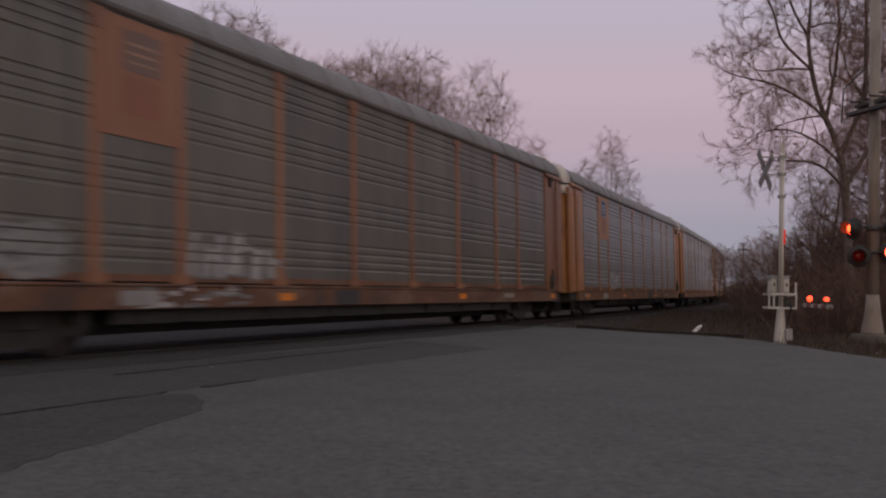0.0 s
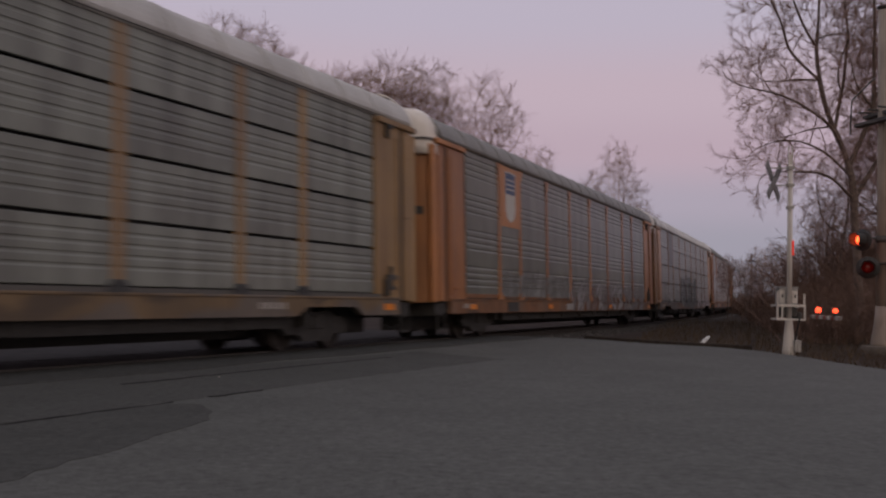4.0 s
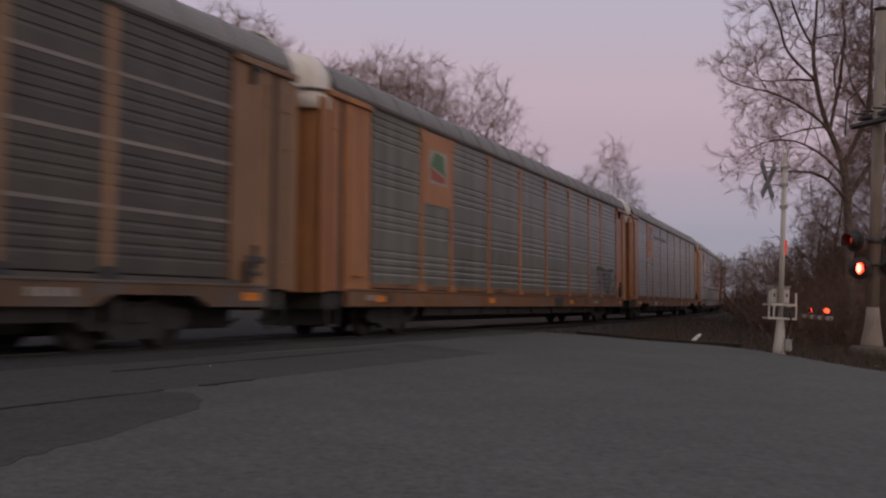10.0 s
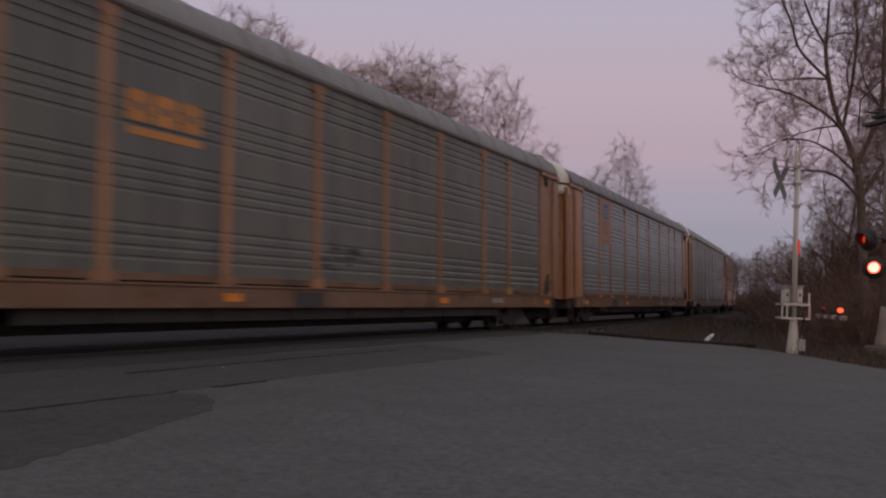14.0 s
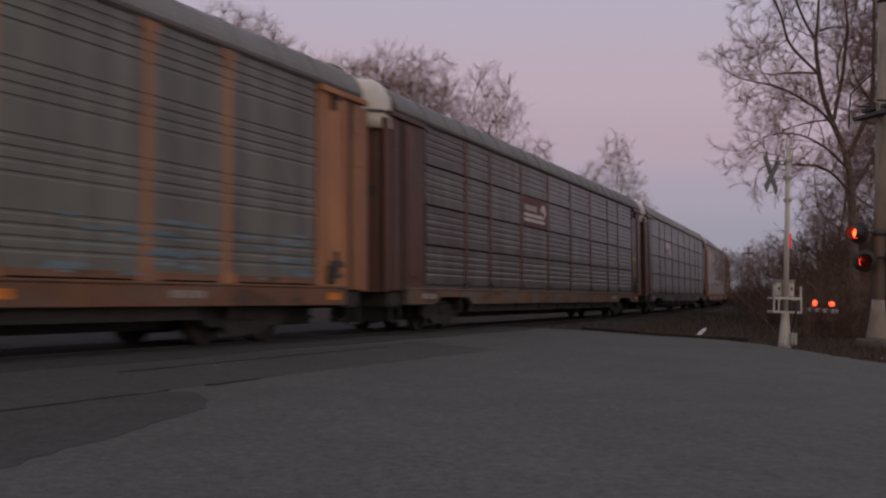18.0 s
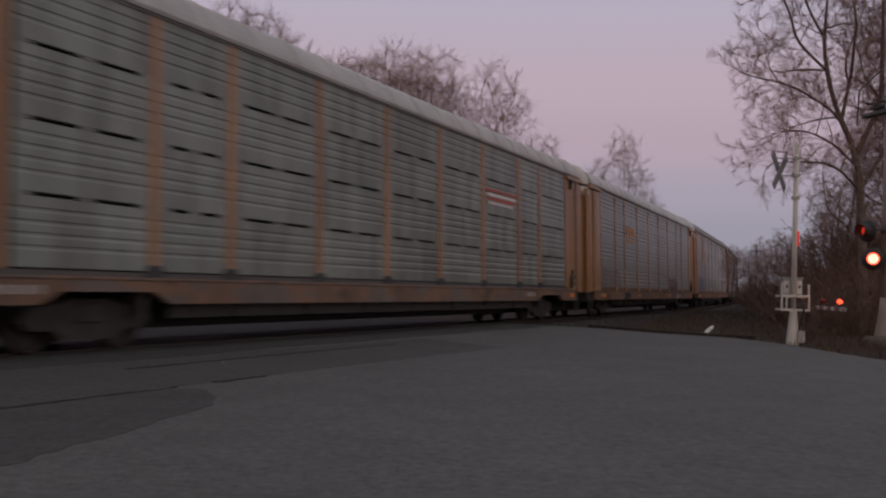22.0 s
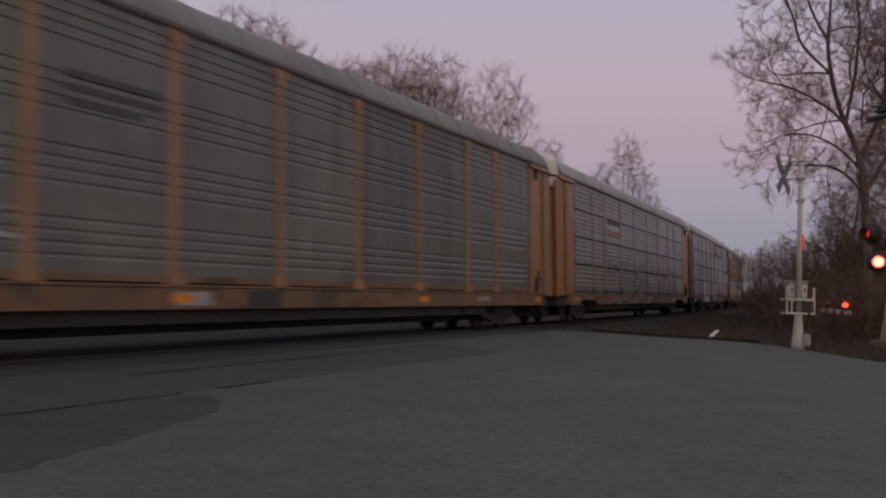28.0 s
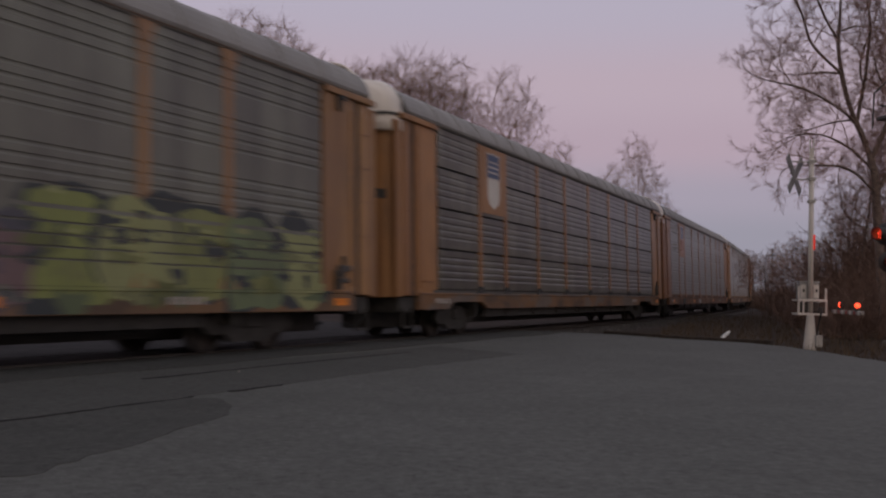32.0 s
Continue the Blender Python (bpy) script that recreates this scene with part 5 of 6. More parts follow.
def emblem(car, kind, post, words=False):
    """The road's sign: plain shapes in its colours on a painted plate in the second bay."""
    a, b = BAYS[1] + 0.10, BAYS[2] - 0.10
    paint = lambda c: weathered("sign_%02d_%02d_%02d" % tuple(int(99 * q) for q in c), c, 0.5, amount=0.2, rust=0.05)
    if kind in ("shield", "faded", "white_shield", "green"):
        bd = plate("sign_board", car, a, b, 3.22, 5.02, 1.474, paint(post), "orange painted sign board")
        sub = lambda n, *q: part(n, boxes(n, [((1.477, 1.482), (q[0] - HALF, q[1] - HALF), (q[2], q[3]))], q[4]), bd)
        m = (a + b) / 2
        if kind == "green":
            sub("emblem_field", m - 0.55, m + 0.55, 3.75, 4.6, paint((0.45, 0.42, 0.36)))
            part("emblem_leaf", prism("emblem_leaf", [(m - 0.5 - HALF, 4.2), (m + 0.45 - HALF, 4.0), (m + 0.3 - HALF, 4.5), (m - 0.2 - HALF, 4.58)], 1.482, 1.486, paint((0.10, 0.22, 0.10)), "x"), bd)
            part("emblem_leaf", prism("emblem_leaf", [(m - 0.5 - HALF, 4.15), (m + 0.45 - HALF, 3.95), (m + 0.4 - HALF, 3.8), (m - 0.45 - HALF, 3.85)], 1.482, 1.486, paint((0.35, 0.08, 0.05)), "x"), bd)
            return
        fade = kind == "faded"
        blue, pale = paint((0.05, 0.08, 0.17) if not fade else (0.20, 0.12, 0.09)), paint((0.45, 0.43, 0.42) if not fade else (0.34, 0.20, 0.13))
        flat = lambda n, pts, x, mat: part(n, prism(n, [(m + y - HALF, z) for y, z in pts], x, x + 0.003, mat, "x"), bd)
        crown = [(-0.43, 4.22), (0.43, 4.22), (0.41, 4.74), (0.46, 4.86), (0.22, 4.83), (0.0, 4.88), (-0.22, 4.83), (-0.46, 4.86), (-0.41, 4.74)]
        if not fade:
            flat("emblem_edge", [(y * 1.1, 4.52 + (z - 4.52) * 1.12) for y, z in crown], 1.4745, pale)
        flat("emblem_crown", crown, 1.4765, blue)
        for z in (4.34, 4.48, 4.62):
            sub("emblem_line", m - 0.34, m + 0.34, z, z + 0.05, pale)
        shield = [(-0.43, 4.18), (0.43, 4.18), (0.45, 3.72), (0.34, 3.50), (0.0, 3.36), (-0.34, 3.50), (-0.45, 3.72)]
        if kind == "white_shield":
            flat("emblem_shield", shield, 1.477, paint((0.62, 0.60, 0.56)))
        else:
            flat("emblem_shield", shield, 1.477, paint((0.5 * post[0] + 0.20, 0.5 * post[1] + 0.13, 0.5 * post[2] + 0.11) if not fade else dim(post, 0.85)))
            for i in range(6):
                sub("emblem_stripe", m - 0.37 + i * 0.135, m - 0.31 + i * 0.135, 3.56, 4.14, paint((post[0] * 0.9, post[1] * 0.62, post[2] * 0.75)))
    elif kind == "blank":
        plate("sign_board", car, a, b, 3.16, 5.02, 1.470, paint((0.20, 0.19, 0.20)), "blank grey sign board")
    elif kind == "amber_words":
        amber = paint((0.55, 0.225, 0.05))
        for k in range(3):
            u = 7.5 + k * 0.60
            plate("letter_block", car, u, u + 0.48, 3.45, 3.92, 1.462, amber, "amber lettering")
            plate("letter_hole", car, u + 0.15, u + 0.33, 3.62, 3.74, 1.466, paint((0.15, 0.14, 0.13)))
        plate("word_bar", car, 7.55, 9.2, 3.24, 3.36, 1.462, amber)
    elif kind == "dark_letters":
        bd = plate("sign_board", car, 7.24, 9.78, 3.28, 4.10, 1.464, paint(post), "orange plate with dark lettering")
        dark = paint((0.04, 0.04, 0.04))
        for u0, u1 in ((7.5, 8.35), (8.55, 9.5)):
            part("letter_bar", boxes("letter_bar", [((1.465, 1.469), (u0 - HALF, u1 - HALF), (3.45, 3.93))], dark), bd, "dark lettering block")
            part("letter_gap", boxes("letter_gap", [((1.469, 1.472), (u0 + 0.24 - HALF, u1 - 0.18 - HALF), (3.58, 3.80))], paint(post)), bd)
    elif kind == "striped":
        for k, (z, col) in enumerate(((3.76, (0.46, 0.10, 0.07)), (3.64, (0.66, 0.64, 0.62)), (3.52, (0.46, 0.10, 0.07)), (3.40, (0.58, 0.56, 0.55)))):
            plate("stripe_bar", car, 18.62 + 0.05 * k, 21.08 - 0.12 * k, z, z + 0.09, 1.462, paint(col), "red and white striped mark")
    elif kind == "white_sign":
        for u0, u1, z0, z1, col in ((7.4, 8.9, 3.66, 4.0, (0.55, 0.46, 0.45)), (7.4, 8.2, 3.42, 3.60, (0.30, 0.10, 0.09)), (8.3, 9.6, 3.36, 3.58, (0.55, 0.46, 0.45))):
            plate("sign_bar", car, u0, u1, z0, z1, 1.462, paint(col), "pale sign bars")
    elif kind in ("brown_sign", "long_sign"):
        a, b, z0, z1 = (10.02, 12.60, 3.12, 4.08) if kind == "brown_sign" else (15.68, 20.6, 4.16, 5.02)
        w, h = b - a, z1 - z0
        bd = plate("sign_board", car, a, b, z0, z1, 1.466, paint((0.15, 0.04, 0.035)), "dark red sign board with white bars")
        white = paint((0.66, 0.63, 0.60))
        for f0, f1, g in ((0.05, 0.54, 0.54), (0.03, 0.86, 0.34), (0.03, 0.88, 0.17)) if kind == "brown_sign" else ((0.18, 0.46, 0.66), (0.18, 0.66, 0.40), (0.58, 0.86, 0.18)):
            part("sign_bar", boxes("sign_bar", [((1.467, 1.471), (a + f0 * w - HALF, a + f1 * w - HALF), (z0 + g * h, z0 + (g + (0.19 if g == 0.54 else 0.11)) * h))], paint((0.50, 0.44, 0.43)) if g == 0.54 else white), bd)
        f = 0.70 if kind == "brown_sign" else 0.60
        part("sign_curl", prism("sign_curl", [(a + f * w - HALF, z0 + 0.56 * h), (a + (f + 0.05) * w - HALF, z0 + 0.82 * h), (a + (f + 0.18) * w - HALF, z0 + 0.86 * h), (a + (f + 0.24) * w - HALF, z0 + 0.58 * h), (a + (f + 0.12) * w - HALF, z0 + 0.42 * h), (a + (f + 0.14) * w - HALF, z0 + 0.62 * h)], 1.467, 1.471, white, "x"), bd)
    elif kind == "dark_bars":
        for u0, u1, z in ((7.7, 9.6, 3.88), (7.7, 9.6, 3.68), (7.7, 9.2, 3.48)):
            plate("word_bar", car, u0, u1, z, z + 0.10, 1.462, paint((0.07, 0.07, 0.07)), "dark unreadable words")
    elif kind == "panel_words":
        for z, col in ((3.92, (0.05, 0.05, 0.05)), (3.68, (0.58, 0.56, 0.54)), (3.44, (0.42, 0.13, 0.06))):
            plate("word_bar", car, 7.6, 9.7, z, z + 0.17, 1.462, paint(col), "panel of bars")
    if words:
        for u0, u1 in ((7.5, 9.5), (10.1, 11.9)):
            plate("word_bar", car, u0, u1, 4.34, 4.50, 1.462, paint((0.07, 0.075, 0.09)), "dark unreadable words")


def make_car(index, style, panel, post, roof, sign="", sprays=(), label="", strip=None):
    c = thing("autorack_car", label, "rail car", group="cars of the freight train")
    pm = weathered("panel_%s_%02d%02d%02d" % (style, *(int(99 * q) for q in panel)), (panel[0] * 0.94, panel[1] * 0.975, panel[2] * 0.83), 0.5, 0.1, amount=0.5, coat=0.6 if sum(panel) > 0.25 else 0.31, stain=(0.060, 0.034, 0.029) if index in (5, 6, 11) else ((0.055, 0.046, 0.040) if style == "rows" and index not in (-4, -2, 9, 12) else None))
    om = weathered("post_%02d%02d%02d" % tuple(int(99 * q) for q in post), (post[0] * 1.06, post[1] * 0.96, post[2] * 0.70), 0.55, amount=0.38, rust=0.3, coat=0.3, stain=dim((post[0] * 0.55, post[1] * 0.45, post[2] * 0.4), 1.0), soak=0.5)
    roof = 0.9 * roof - 0.10
    rm = weathered("roof_%02d" % int(99 * roof), (roof, roof * 0.98, roof * 0.95), 0.6, 0.2, amount=0.3)
    re = lambda key: recoloured(BASE[key], om)
    for side_turn in (0, 180):
        q = pose(0, 0, 0, 0, 0, side_turn)
        sill_mat = weathered("sill_" + style + "_%02d%02d%02d" % tuple(int(99 * v) for v in (post if index != 6 else TAN)), dim(post if index != 6 else TAN, 0.56 if style == "rows" else 0.55), 0.75, amount=0.7 if style == "rows" else 0.5, rust=0.4, mottle=(0.15, 0.135, 0.125) if style == "rows" else (0.22, 0.13, 0.085))
        if style == "rows" or index == 0:
            part("sill_flange", recoloured(BASE["sill_flange"], sill_mat), part("side_sill", recoloured(BASE["arched_sill"], sill_mat), c, "", q))
        else:
            part("side_sill", recoloured(BASE["sill"], sill_mat), c, "", q)
        part("eave_rail", recoloured(BASE["eave_rail"], BLACKPAINT if style == "rows" else weathered("eave_brown", (0.15, 0.085, 0.05))), c, "", q)
        part("inner_screen", BASE["dark_backing"], c, "", q)
        for a, b in zip(BAYS, BAYS[1:]):
            w = min((2.72, 2.84, 1.90), key=lambda v: abs(v - (b - a)))
            y = (a + b) / 2 - HALF
            if style == "fine":
                part("side_panel", recoloured(BASE["fine", w], pm), c, "", q @ pose(0, y, 0))
            else:
                for r in range(4):
                    part("side_panel", recoloured(BASE["rows", w, r], pm), c, "", q @ pose(0, y, 0))
        for p in BAYS[1:-1]:
            po = part("post", re("post"), c, "", q @ pose(0, p - HALF, 0))
            if style == "fine":
                part("post_cap", re("post_cap"), po)
                part("post_foot", re("post_foot"), po)
            else:
                part("post_foot", BASE["post_foot"], po, "dark gusset at the foot of the post")
        for y in (-12.55, 12.55):
            sg = -1 if y < 0 else 1
            cp = part("corner_panel", recoloured(BASE["corner"], weathered("fresh_corner", (0.47, 0.24, 0.11), 0.55, amount=0.38, rust=0.3, coat=0.3)) if index == -4 else re("corner"), c, "", q @ pose(0, sg * 12.33, 0))
            part("corner_header", re("corner_header"), cp, "", pose(0, sg * 0.38, 0))
            part("door_seam", BASE["seam"], cp, "", pose(0, sg * 0.675, 0))
            ep = part("end_post", re("end_post"), c, "", q @ pose(0, sg * 13.29, 0))
            for k in range(5 if side_turn == 0 else 0):
                part("rung", re("rung"), ep, "", pose(0, 0, 1.5 + k * 0.7))
            part("grab_iron", re("grab"), cp)
            part("lock_rod", re("lock_rod"), cp, "", pose(0, sg * 0.42, 0))
            if side_turn == 0 and sg > 0:
                part("brake_gear", BASE["brake_gear"], cp, "dark hand brake linkage", pose(0, 0.1, 0))
                part("eave_hook", BASE["eave_hook"], cp, "", pose(0, 0.05, 0))
            if side_turn == 0:
                part("stirrup", BASE["stirrup"], c, "", pose(0, sg * 13.22, 0))
        for y in (-11.3, -4.2, 4.3, 12.3) if style == "fine" else (12.3,):
            part("reflector", BASE["reflector"], c, "amber reflector", q @ pose(0, y, 0))
        for y in (-11.6, 7.9):
            part("stencil", BASE["stencil"], c, "worn white stencil bars", q @ pose(0, y, 0))
        rnd = random.Random(50 + index)
        if style == "rows":
            part("skirt", BASE["skirt"], c, "", q)
        else:
            part("lower_rail", recoloured(BASE["lower_rail"], sill_mat), c, "", q)
            for kind in ("plate_dark", "plate_pale", "plate_dark")[: rnd.randrange(1, 4)]:
                part("sill_plate", BASE[kind], c, "", q @ pose(0, rnd.choice((-8.0, -6.6, -3.9, -1.9, 2.6, 6.7)) + rnd.uniform(-0.3, 0.3), 0))
        if index == 9 and side_turn == 0:
            for a, b in zip(BAYS, BAYS[1:]):
                for r in range(1, 4):
                    for f in (0.0, 0.5, 1.0):
                        u = a + 0.22 + f * (b - a - 0.44)
                        part("joint_cover", recoloured(BASE["cover"], pm), c, "", pose(0, u - HALF, 1.12 + r * 0.99))
        if strip:
            for r in range(1, 4):
                part("row_strip", boxes("row_strip", [((1.442, 1.458), (-11.7, 11.7), (1.12 + r * 0.99 - 0.032, 1.12 + r * 0.99 + 0.032))], weathered("pale_strip", strip)), c, "", q)
        part("brake_pipe", BASE["pipe"], c, "", q)
        part("brake_box", BASE["box"], c, "", q @ pose(0, -2.6, 0))
    part("underframe", BASE["under"], c, "black steel underframe")
    part("roof", recoloured(BASE["roof"], rm), c, "ribbed metal roof")
    for z in (2.35, 3.75):
        part("deck", BASE["deck"], c, "", pose(0, 0, z))
    for turn in (0, 180):
        q = pose(0, 0, 0, 0, 0, turn) @ pose(0, -13.48, 0)
        cap = part("end_cap", BASE["cap"], c, "white rounded hood over the end doors", q @ pose(0, -0.05 if turn == 0 else 0.2, 0))
        part("strap", BASE["strap"], cap, "dark strap round the hood")
        for mx in (1, -1):
            m = q @ Matrix.Diagonal((mx, 1, 1, 1))
            d = part("end_door", re("door"), c, "bowed end door", m)
            for z in () if index == 1 else ((2.4, 4.17) if index == 10 else (3.25,)):
                part("door_latch", BASE["hasp"], d, "dark latch pocket", pose(0.98, -0.335, z, 0, 0, 21))
            part("door_jamb", re("jamb"), c, "", m)
        part("coupler", BASE["coupler"], c, "", q)
        part("air_hose", BASE["hose"], c, "black rubber air hose", q)
        part("end_beam", BASE["end_beam"], c, "", q @ pose(0, 0.30, 0))
    for y in (-9.95, 9.95):
        truck(c, y, index)
    if index in (5, 6, 11):
        for k in range(5):
            plate("word_bar", c, 26.15, 26.15 + 0.62 * (1 - 0.08 * (k % 3)), 3.86 - k * 0.13, 3.90 - k * 0.13, 1.467, weathered("stencil_grey", (0.45, 0.40, 0.39)))
        plate("notice_plate", c, 26.1, 26.78, 2.56, 2.78, 1.467, weathered("yellow_notice", (0.42, 0.28, 0.05)), "yellow notice plate")
    if sign:
        emblem(c, sign, post, index == 0)
    for i, (u0, u1, z0, z1, cols, *rest) in enumerate(sprays):
        spray(c, u0, u1, z0, z1, cols, 1000 + index * 10 + i, *(rest or ["blob"]), arched=style == "rows" or index == 0)
    return c


GREY, DARK, WARM, COOL = (0.185, 0.178, 0.162), (0.076, 0.066, 0.056), (0.155, 0.136, 0.118), (0.215, 0.222, 0.220)
INK, CHALK, SMOKE = (0.025, 0.025, 0.025), (0.48, 0.47, 0.46), (0.22, 0.22, 0.215)
FINE_LABEL, ROWS_LABEL = "grey ribbed autorack car with orange posts", "grey autorack car with four rows of side panels"
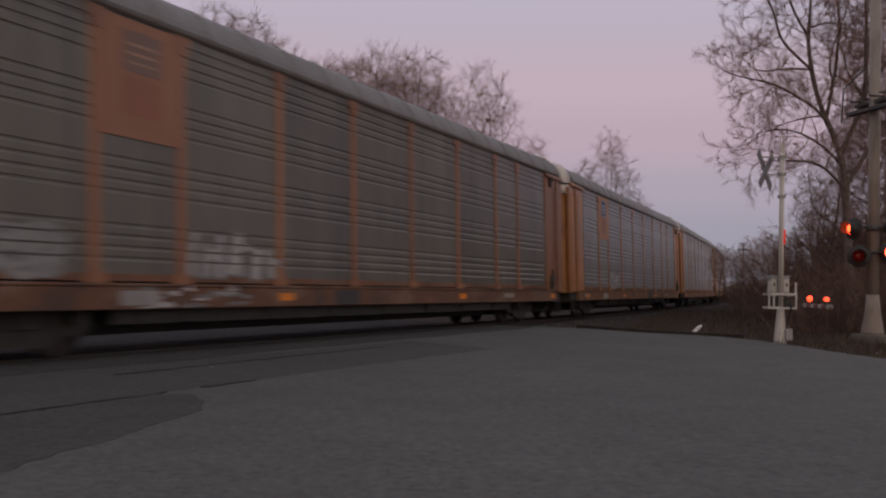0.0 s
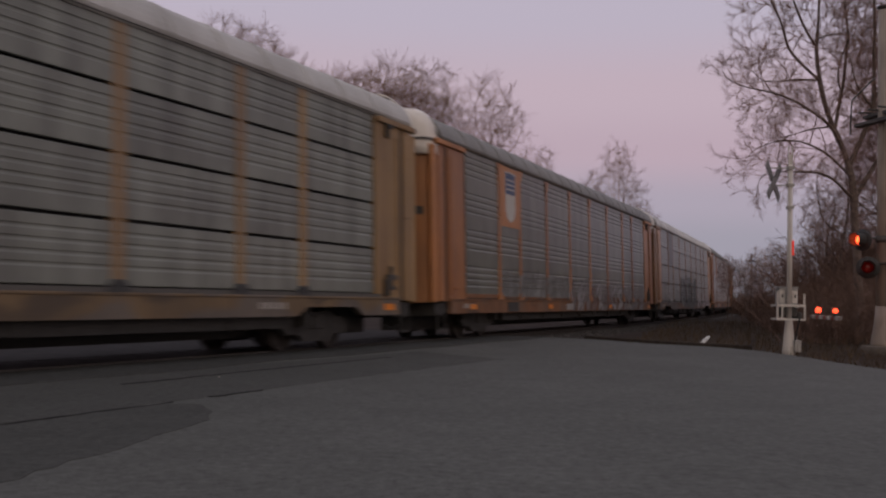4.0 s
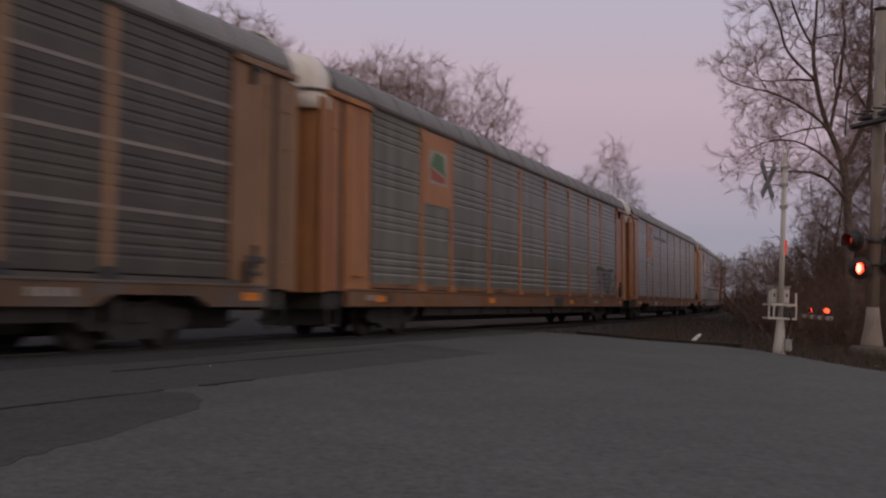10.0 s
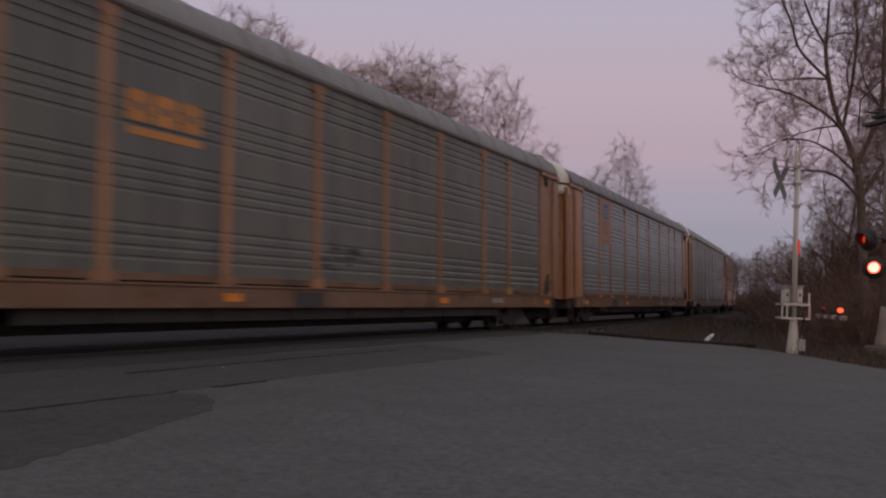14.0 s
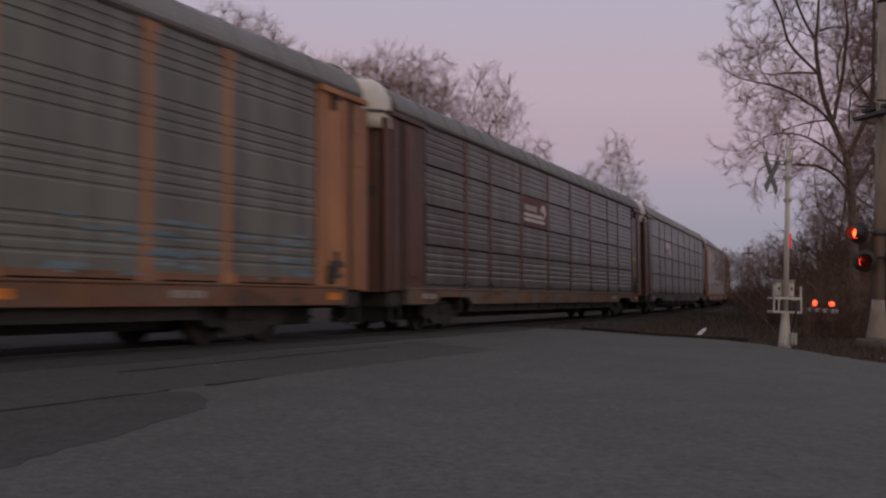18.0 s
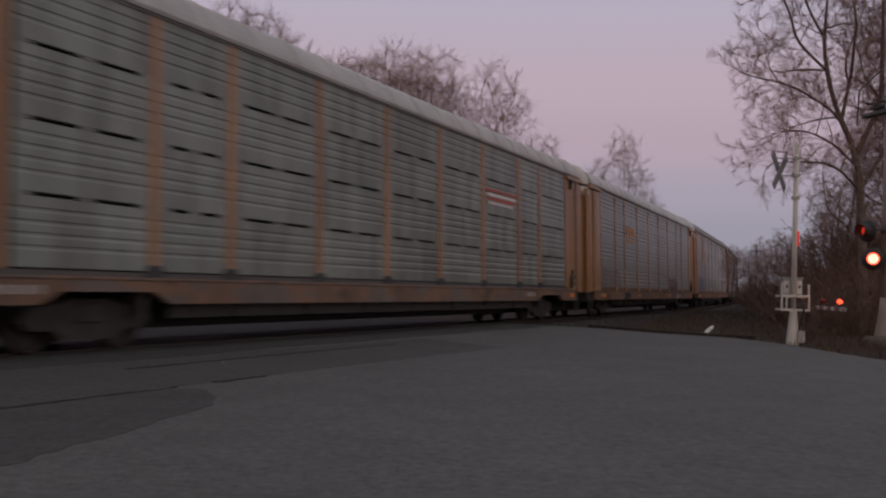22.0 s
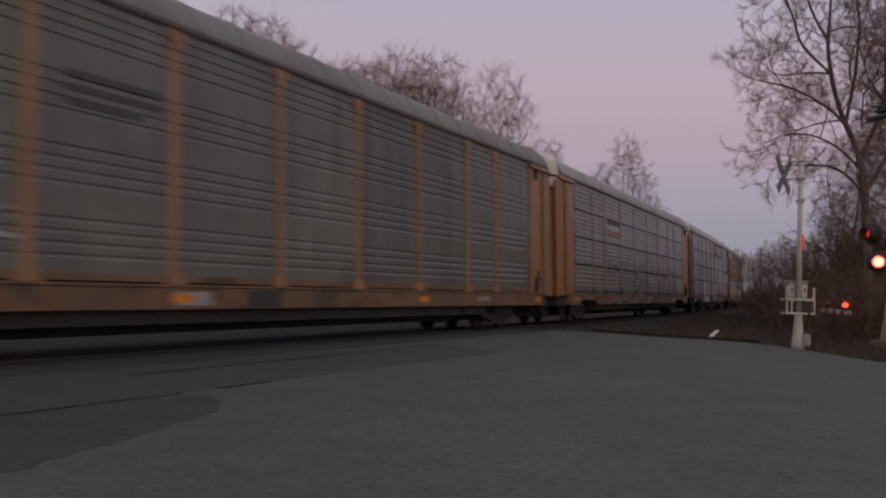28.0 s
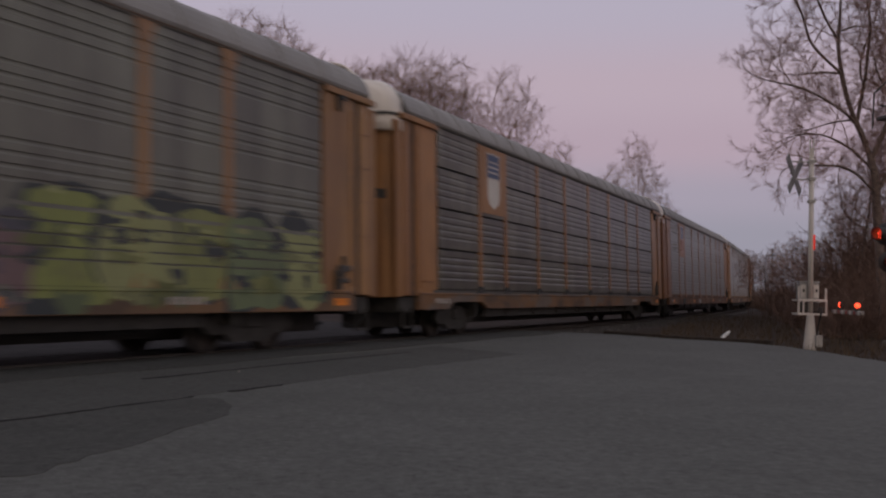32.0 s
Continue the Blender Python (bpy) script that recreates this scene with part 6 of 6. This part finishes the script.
# style, panel, post, roof, sign, sprays (from, to, low, high, colours, style), label, strips
CARS = {
    -11: ("fine", GREY, ORANGE, 0.40, "shield", (), FINE_LABEL),
    -10: ("rows", GREY, ORANGE, 0.55, "", (), ROWS_LABEL),
    -9: ("fine", GREY, ORANGE, 0.38, "", (), FINE_LABEL),
    -8: ("fine", WARM, ORANGE, 0.38, "shield", (), FINE_LABEL),
    -7: ("fine", GREY, ORANGE, 0.40, "", (), FINE_LABEL),
    -6: ("fine", (0.16, 0.155, 0.14), ORANGE, 0.38, "shield", ((7.3, 8.9, 1.15, 2.0, (SMOKE, CHALK, (0.40, 0.40, 0.39))),), "dusty grey ribbed autorack car with a sign board"),
    -5: ("fine", (0.132, 0.120, 0.102), (0.33, 0.150, 0.080), 0.38, "faded", ((7.25, 9.7, 1.14, 1.98, (SMOKE, CHALK, (0.38, 0.37, 0.36)), "strokes"), (6.2, 9.4, 0.68, 1.0, (CHALK, SMOKE, (0.36, 0.35, 0.34)), "lines"), (2.6, 4.6, 1.14, 1.9, (SMOKE, (0.30, 0.30, 0.29), (0.25, 0.25, 0.24)))), "rusty ribbed autorack car with a faded sign board"),
    -4: ("rows", (0.20, 0.195, 0.195), (0.33, 0.20, 0.14), 0.73, "blank", ((2.9, 6.6, 1.14, 2.05, ((0.13, 0.12, 0.12), (0.52, 0.50, 0.47), (0.44, 0.42, 0.41)), "letters"), (7.2, 9.7, 1.14, 1.85, (SMOKE, (0.34, 0.33, 0.34), (0.27, 0.26, 0.27)), "lines"), (10.0, 17.9, 0.66, 2.85, (INK, (0.045, 0.052, 0.048), (0.055, 0.062, 0.056), (0.05, 0.055, 0.05))), (10.3, 17.4, 0.9, 2.75, ((0.05, 0.055, 0.05), (0.30, 0.31, 0.29), (0.24, 0.25, 0.235), (0.36, 0.36, 0.34)), "letters"), (17.8, 25.9, 0.70, 2.3, ((0.13, 0.11, 0.11), (0.46, 0.40, 0.39), (0.54, 0.49, 0.48)), "strokes")), "pale grey autorack car with large black and white spray"),
    -3: ("fine", (0.17, 0.168, 0.155), (0.44, 0.20, 0.09), 0.42, "white_shield", ((5.3, 12.6, 1.14, 1.92, ((0.17, 0.17, 0.165), (0.23, 0.235, 0.23), (0.27, 0.275, 0.27)), "ghost"), (12.6, 25.6, 0.66, 1.75, ((0.13, 0.11, 0.11), (0.26, 0.24, 0.24), (0.38, 0.37, 0.38), (0.30, 0.28, 0.28), (0.24, 0.15, 0.13)), "letters")), "ribbed autorack car with orange posts and low spray"),
    -2: ("rows", COOL, (0.33, 0.22, 0.12), 0.66, "dark_bars", (), "blue-grey autorack car with rows of side panels"),
    -1: ("rows", (0.13, 0.12, 0.112), (0.52, 0.27, 0.115), 0.48, "white_shield", ((8.2, 15.5, 0.66, 2.25, ((0.13, 0.165, 0.16), (0.185, 0.23, 0.225), (0.17, 0.215, 0.21), (0.20, 0.225, 0.22)), "ghost"), (15.6, 21.6, 0.72, 2.1, ((0.12, 0.085, 0.08), (0.17, 0.12, 0.11), (0.34, 0.33, 0.33), (0.27, 0.12, 0.085)), "strokes")), "dark autorack car with pale blue spray along the bottom"),
    0: ("fine", (0.195, 0.205, 0.198), (0.48, 0.215, 0.085), 0.37, "shield", (), "clean grey ribbed autorack car with a sign board"),
    1: ("fine", (0.175, 0.175, 0.16), (0.48, 0.22, 0.10), 0.36, "green", ((22.6, 25.95, 1.14, 2.35, (INK, (0.30, 0.285, 0.29), (0.36, 0.34, 0.34), (0.09, 0.09, 0.09))),), "grey ribbed autorack car with black spray at one end"),
    2: ("rows", DARK, (0.31, 0.185, 0.108), 0.42, "", ((10.75, 11.95, 0.8, 2.3, ((0.26, 0.25, 0.25), (0.42, 0.40, 0.39), (0.36, 0.35, 0.34))),), "dark autorack car with one pale sprayed shape", (0.30, 0.275, 0.25)),
    3: ("fine", (0.17, 0.18, 0.165), (0.45, 0.225, 0.115), 0.36, "shield", (), "grey ribbed autorack car with a sign board"),
    4: ("fine", (0.126, 0.127, 0.111), (0.37, 0.195, 0.105), 0.37, "amber_words", ((12.9, 14.7, 1.35, 1.9, (INK, (0.05, 0.05, 0.05)), "lines"),), "grey ribbed autorack car with amber lettering"),
    5: ("rows", (0.125, 0.122, 0.115), (0.13, 0.072, 0.062), 0.37, "white_sign", ((12.8, 24.0, 1.14, 1.5, ((0.2, 0.19, 0.18), (0.30, 0.29, 0.27)), "lines"),), "dark autorack car with brown posts and pale sign"),
    6: ("rows", (0.130, 0.130, 0.118), (0.12, 0.052, 0.045), 0.36, "brown_sign", (), "dark autorack car with brown posts and sign"),
    7: ("fine", (0.17, 0.17, 0.158), (0.45, 0.215, 0.115), 0.38, "shield", ((2.6, 6.0, 1.14, 2.2, ((0.11, 0.13, 0.19), (0.15, 0.185, 0.28), (0.18, 0.21, 0.30), (0.13, 0.16, 0.24)), "ghost"), (6.0, 6.9, 1.14, 2.0, ((0.11, 0.135, 0.19), (0.14, 0.17, 0.24)), "scrawl"), (7.3, 8.8, 1.14, 2.05, ((0.15, 0.14, 0.18), (0.19, 0.17, 0.22), (0.17, 0.165, 0.18)), "lines"), (11.1, 12.1, 1.5, 2.2, ((0.16, 0.17, 0.26), (0.24, 0.26, 0.40))), (13.85, 16.7, 1.14, 2.2, ((0.10, 0.26, 0.25), (0.18, 0.36, 0.32), (0.36, 0.34, 0.13), (0.30, 0.38, 0.20))), (19.4, 25.9, 1.14, 2.0, ((0.13, 0.22, 0.27), (0.19, 0.30, 0.35), (0.16, 0.26, 0.33)), "lines")), "ribbed autorack car with blue and green spray"),
    8: ("fine", (0.165, 0.152, 0.130), (0.42, 0.235, 0.115), 0.70, "amber_words", ((2.7, 6.0, 1.14, 2.0, ((0.19, 0.155, 0.14), (0.27, 0.215, 0.195), (0.23, 0.19, 0.17))), (15.9, 18.0, 1.2, 2.1, ((0.11, 0.10, 0.09), (0.19, 0.18, 0.165)), "lines"), (18.6, 21.2, 0.7, 1.9, ((0.08, 0.035, 0.033), (0.13, 0.05, 0.047), (0.17, 0.09, 0.08)))), "brownish ribbed autorack car with amber lettering"),
    9: ("rows", (0.225, 0.25, 0.252), (0.40, 0.23, 0.145), 0.62, "striped", (), "blue-grey autorack car with a striped mark"),
    10: ("rows", (0.17, 0.160, 0.142), ORANGE, 0.60, "dark_letters", (), "grey autorack car with a dark lettered plate"),
    11: ("rows", (0.172, 0.135, 0.122), (0.15, 0.080, 0.070), 0.64, "long_sign", ((7.3, 10.9, 0.70, 2.12, ((0.09, 0.08, 0.085), (0.56, 0.54, 0.51), (0.50, 0.47, 0.45)), "block"), (12.9, 15.8, 0.62, 2.08, ((0.20, 0.15, 0.145), (0.45, 0.36, 0.34), (0.38, 0.29, 0.28))), (17.2, 20.2, 0.66, 1.65, ((0.13, 0.06, 0.055), (0.28, 0.11, 0.10)), "letters")), "brown autorack car with white spray"),
    12: ("rows", (0.178, 0.180, 0.172), (0.50, 0.25, 0.11), 0.64, "panel_words", ((7.3, 23.0, 0.66, 2.45, ((0.09, 0.095, 0.10), (0.25, 0.19, 0.08), (0.17, 0.17, 0.17), (0.095, 0.12, 0.155), (0.24, 0.19, 0.14), (0.05, 0.05, 0.055), (0.13, 0.13, 0.14), (0.22, 0.21, 0.20), (0.20, 0.16, 0.08), (0.36, 0.35, 0.33), (0.30, 0.30, 0.30)), "scrawl"), (18.6, 21.1, 1.9, 2.75, ((0.20, 0.20, 0.20), (0.24, 0.20, 0.16), (0.09, 0.10, 0.13)), "lines")), "autorack car with many-coloured spray along one end"),
    13: ("fine", (0.165, 0.16, 0.148), (0.40, 0.225, 0.12), 0.38, "dark_bars", ((5.3, 7.0, 1.5, 2.0, (SMOKE, CHALK), "lines"),), "grey ribbed autorack car with dark lettering"),
    14: ("fine", (0.120, 0.107, 0.090), (0.33, 0.16, 0.088), 0.37, "shield", ((2.65, 5.05, 4.35, 4.85, ((0.07, 0.07, 0.05), (0.17, 0.165, 0.11)), "lines"), (2.65, 5.05, 3.45, 3.85, ((0.09, 0.085, 0.06), (0.21, 0.19, 0.125)), "lines")), "rusty brown ribbed autorack car with a sign board"),
    15: ("rows", (0.125, 0.118, 0.104), (0.36, 0.19, 0.088), 0.48, "white_shield", ((15.8, 18.8, 1.14, 1.98, ((0.09, 0.09, 0.085), (0.20, 0.205, 0.20), (0.15, 0.15, 0.145)), "lines"),), "dark autorack car with a white shield on its sign board"),
    16: ("fine", (0.178, 0.172, 0.158), (0.34, 0.20, 0.105), 0.40, "", ((14.4, 19.2, 0.66, 2.3, ((0.07, 0.07, 0.09), (0.14, 0.13, 0.19), (0.25, 0.27, 0.22), (0.20, 0.13, 0.14))), (19.2, 25.95, 0.66, 2.58, ((0.035, 0.045, 0.05), (0.21, 0.245, 0.075), (0.25, 0.28, 0.10), (0.27, 0.295, 0.13), (0.15, 0.20, 0.10)))), "grey ribbed autorack car with large green spray"),
    17: ("rows", GREY, ORANGE, 0.45, "", (), ROWS_LABEL),
}
# how far each car stands off an even spacing
SLACK = {-11: 0.34, -10: 0.34, -9: 0.34, -8: 0.34, -7: 0.34, -6: 0.34, -5: 0.29, -4: 0.0, -3: 0.11, -2: 0.1, -1: -0.03, 0: -0.01, 1: -0.13, 2: -0.08, 3: -0.11, 4: -0.16, 5: -0.43,
         6: -0.75, 7: -0.63, 8: -0.57, 9: -0.45, 10: -0.31, 11: -0.32, 12: -0.2, 13: -0.03, 14: 0.02, 15: 0.3, 16: 0.33, 17: 0.33}
FRONT_GAP = 2.63        # the rear coupling of car 0 along the line at 9 s


def car_s(index, t):
    return FRONT_GAP + SPEED * (t - 9.0) - PITCH * index + HALF + SLACK[index]


def motions():
    ts = [-1.0] + [float(i) for i in range(0, 34)]
    for index, ob in sorted(TRAIN.items()):
        walk(ob, [(t, track_pose(car_s(index, t))) for t in ts])
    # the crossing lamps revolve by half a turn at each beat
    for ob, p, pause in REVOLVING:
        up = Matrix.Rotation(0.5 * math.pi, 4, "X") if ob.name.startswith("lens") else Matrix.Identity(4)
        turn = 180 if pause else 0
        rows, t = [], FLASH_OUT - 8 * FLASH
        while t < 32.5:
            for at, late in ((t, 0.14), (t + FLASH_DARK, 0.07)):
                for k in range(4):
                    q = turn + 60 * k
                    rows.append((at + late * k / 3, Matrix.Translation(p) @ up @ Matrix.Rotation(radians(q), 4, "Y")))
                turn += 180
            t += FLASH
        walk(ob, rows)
    rate = SPEED / 0.457
    for w, index, u, dy in WHEELS:
        # the wheels roll while they pass near
        t0 = 9.0 + (-16.0 - FRONT_GAP + PITCH * index - HALF - u) / SPEED
        lo, hi = max(0.0, t0), min(32.0, t0 + 2.2)
        if hi <= lo:
            continue
        n = max(1, int((hi - lo) * 30))
        rows = [] if lo <= 0.0 else [(0.0, pose(0, dy, 0.457))]
        rows += [(lo + i / 30.0, pose(0, dy, 0.457, -math.degrees(rate * i / 30.0))) for i in range(n + 1)]
        if hi < 31.9:
            rows.append((32.0, rows[-1][1]))
        walk(w, rows)


base_meshes()


def join_wheelset():
    bm = bmesh.new()
    for me, m in ((BASE["axle"], pose(0, 0, 0)), (BASE["wheel"], pose(0.79, 0, 0, 0, 90, 0)), (BASE["wheel"], pose(-0.79, 0, 0, 0, -90, 0))):
        tmp = me.copy()
        tmp.transform(m)
        bm.from_mesh(tmp)
    out = bpy.data.meshes.new("wheelset")
    bm.to_mesh(out)
    bm.free()
    out.materials.append(BASE["wheel"].materials[0])
    for f in out.polygons:
        f.use_smooth = False
    BASE["wheelset"] = out


join_wheelset()
build_ground()
build_road()
build_edging()
build_track()
build_trees()
build_gate()
build_signal()
build_litter()
build_far()
TRAIN = {index: make_car(index, *spec) for index, spec in sorted(CARS.items())}
motions()
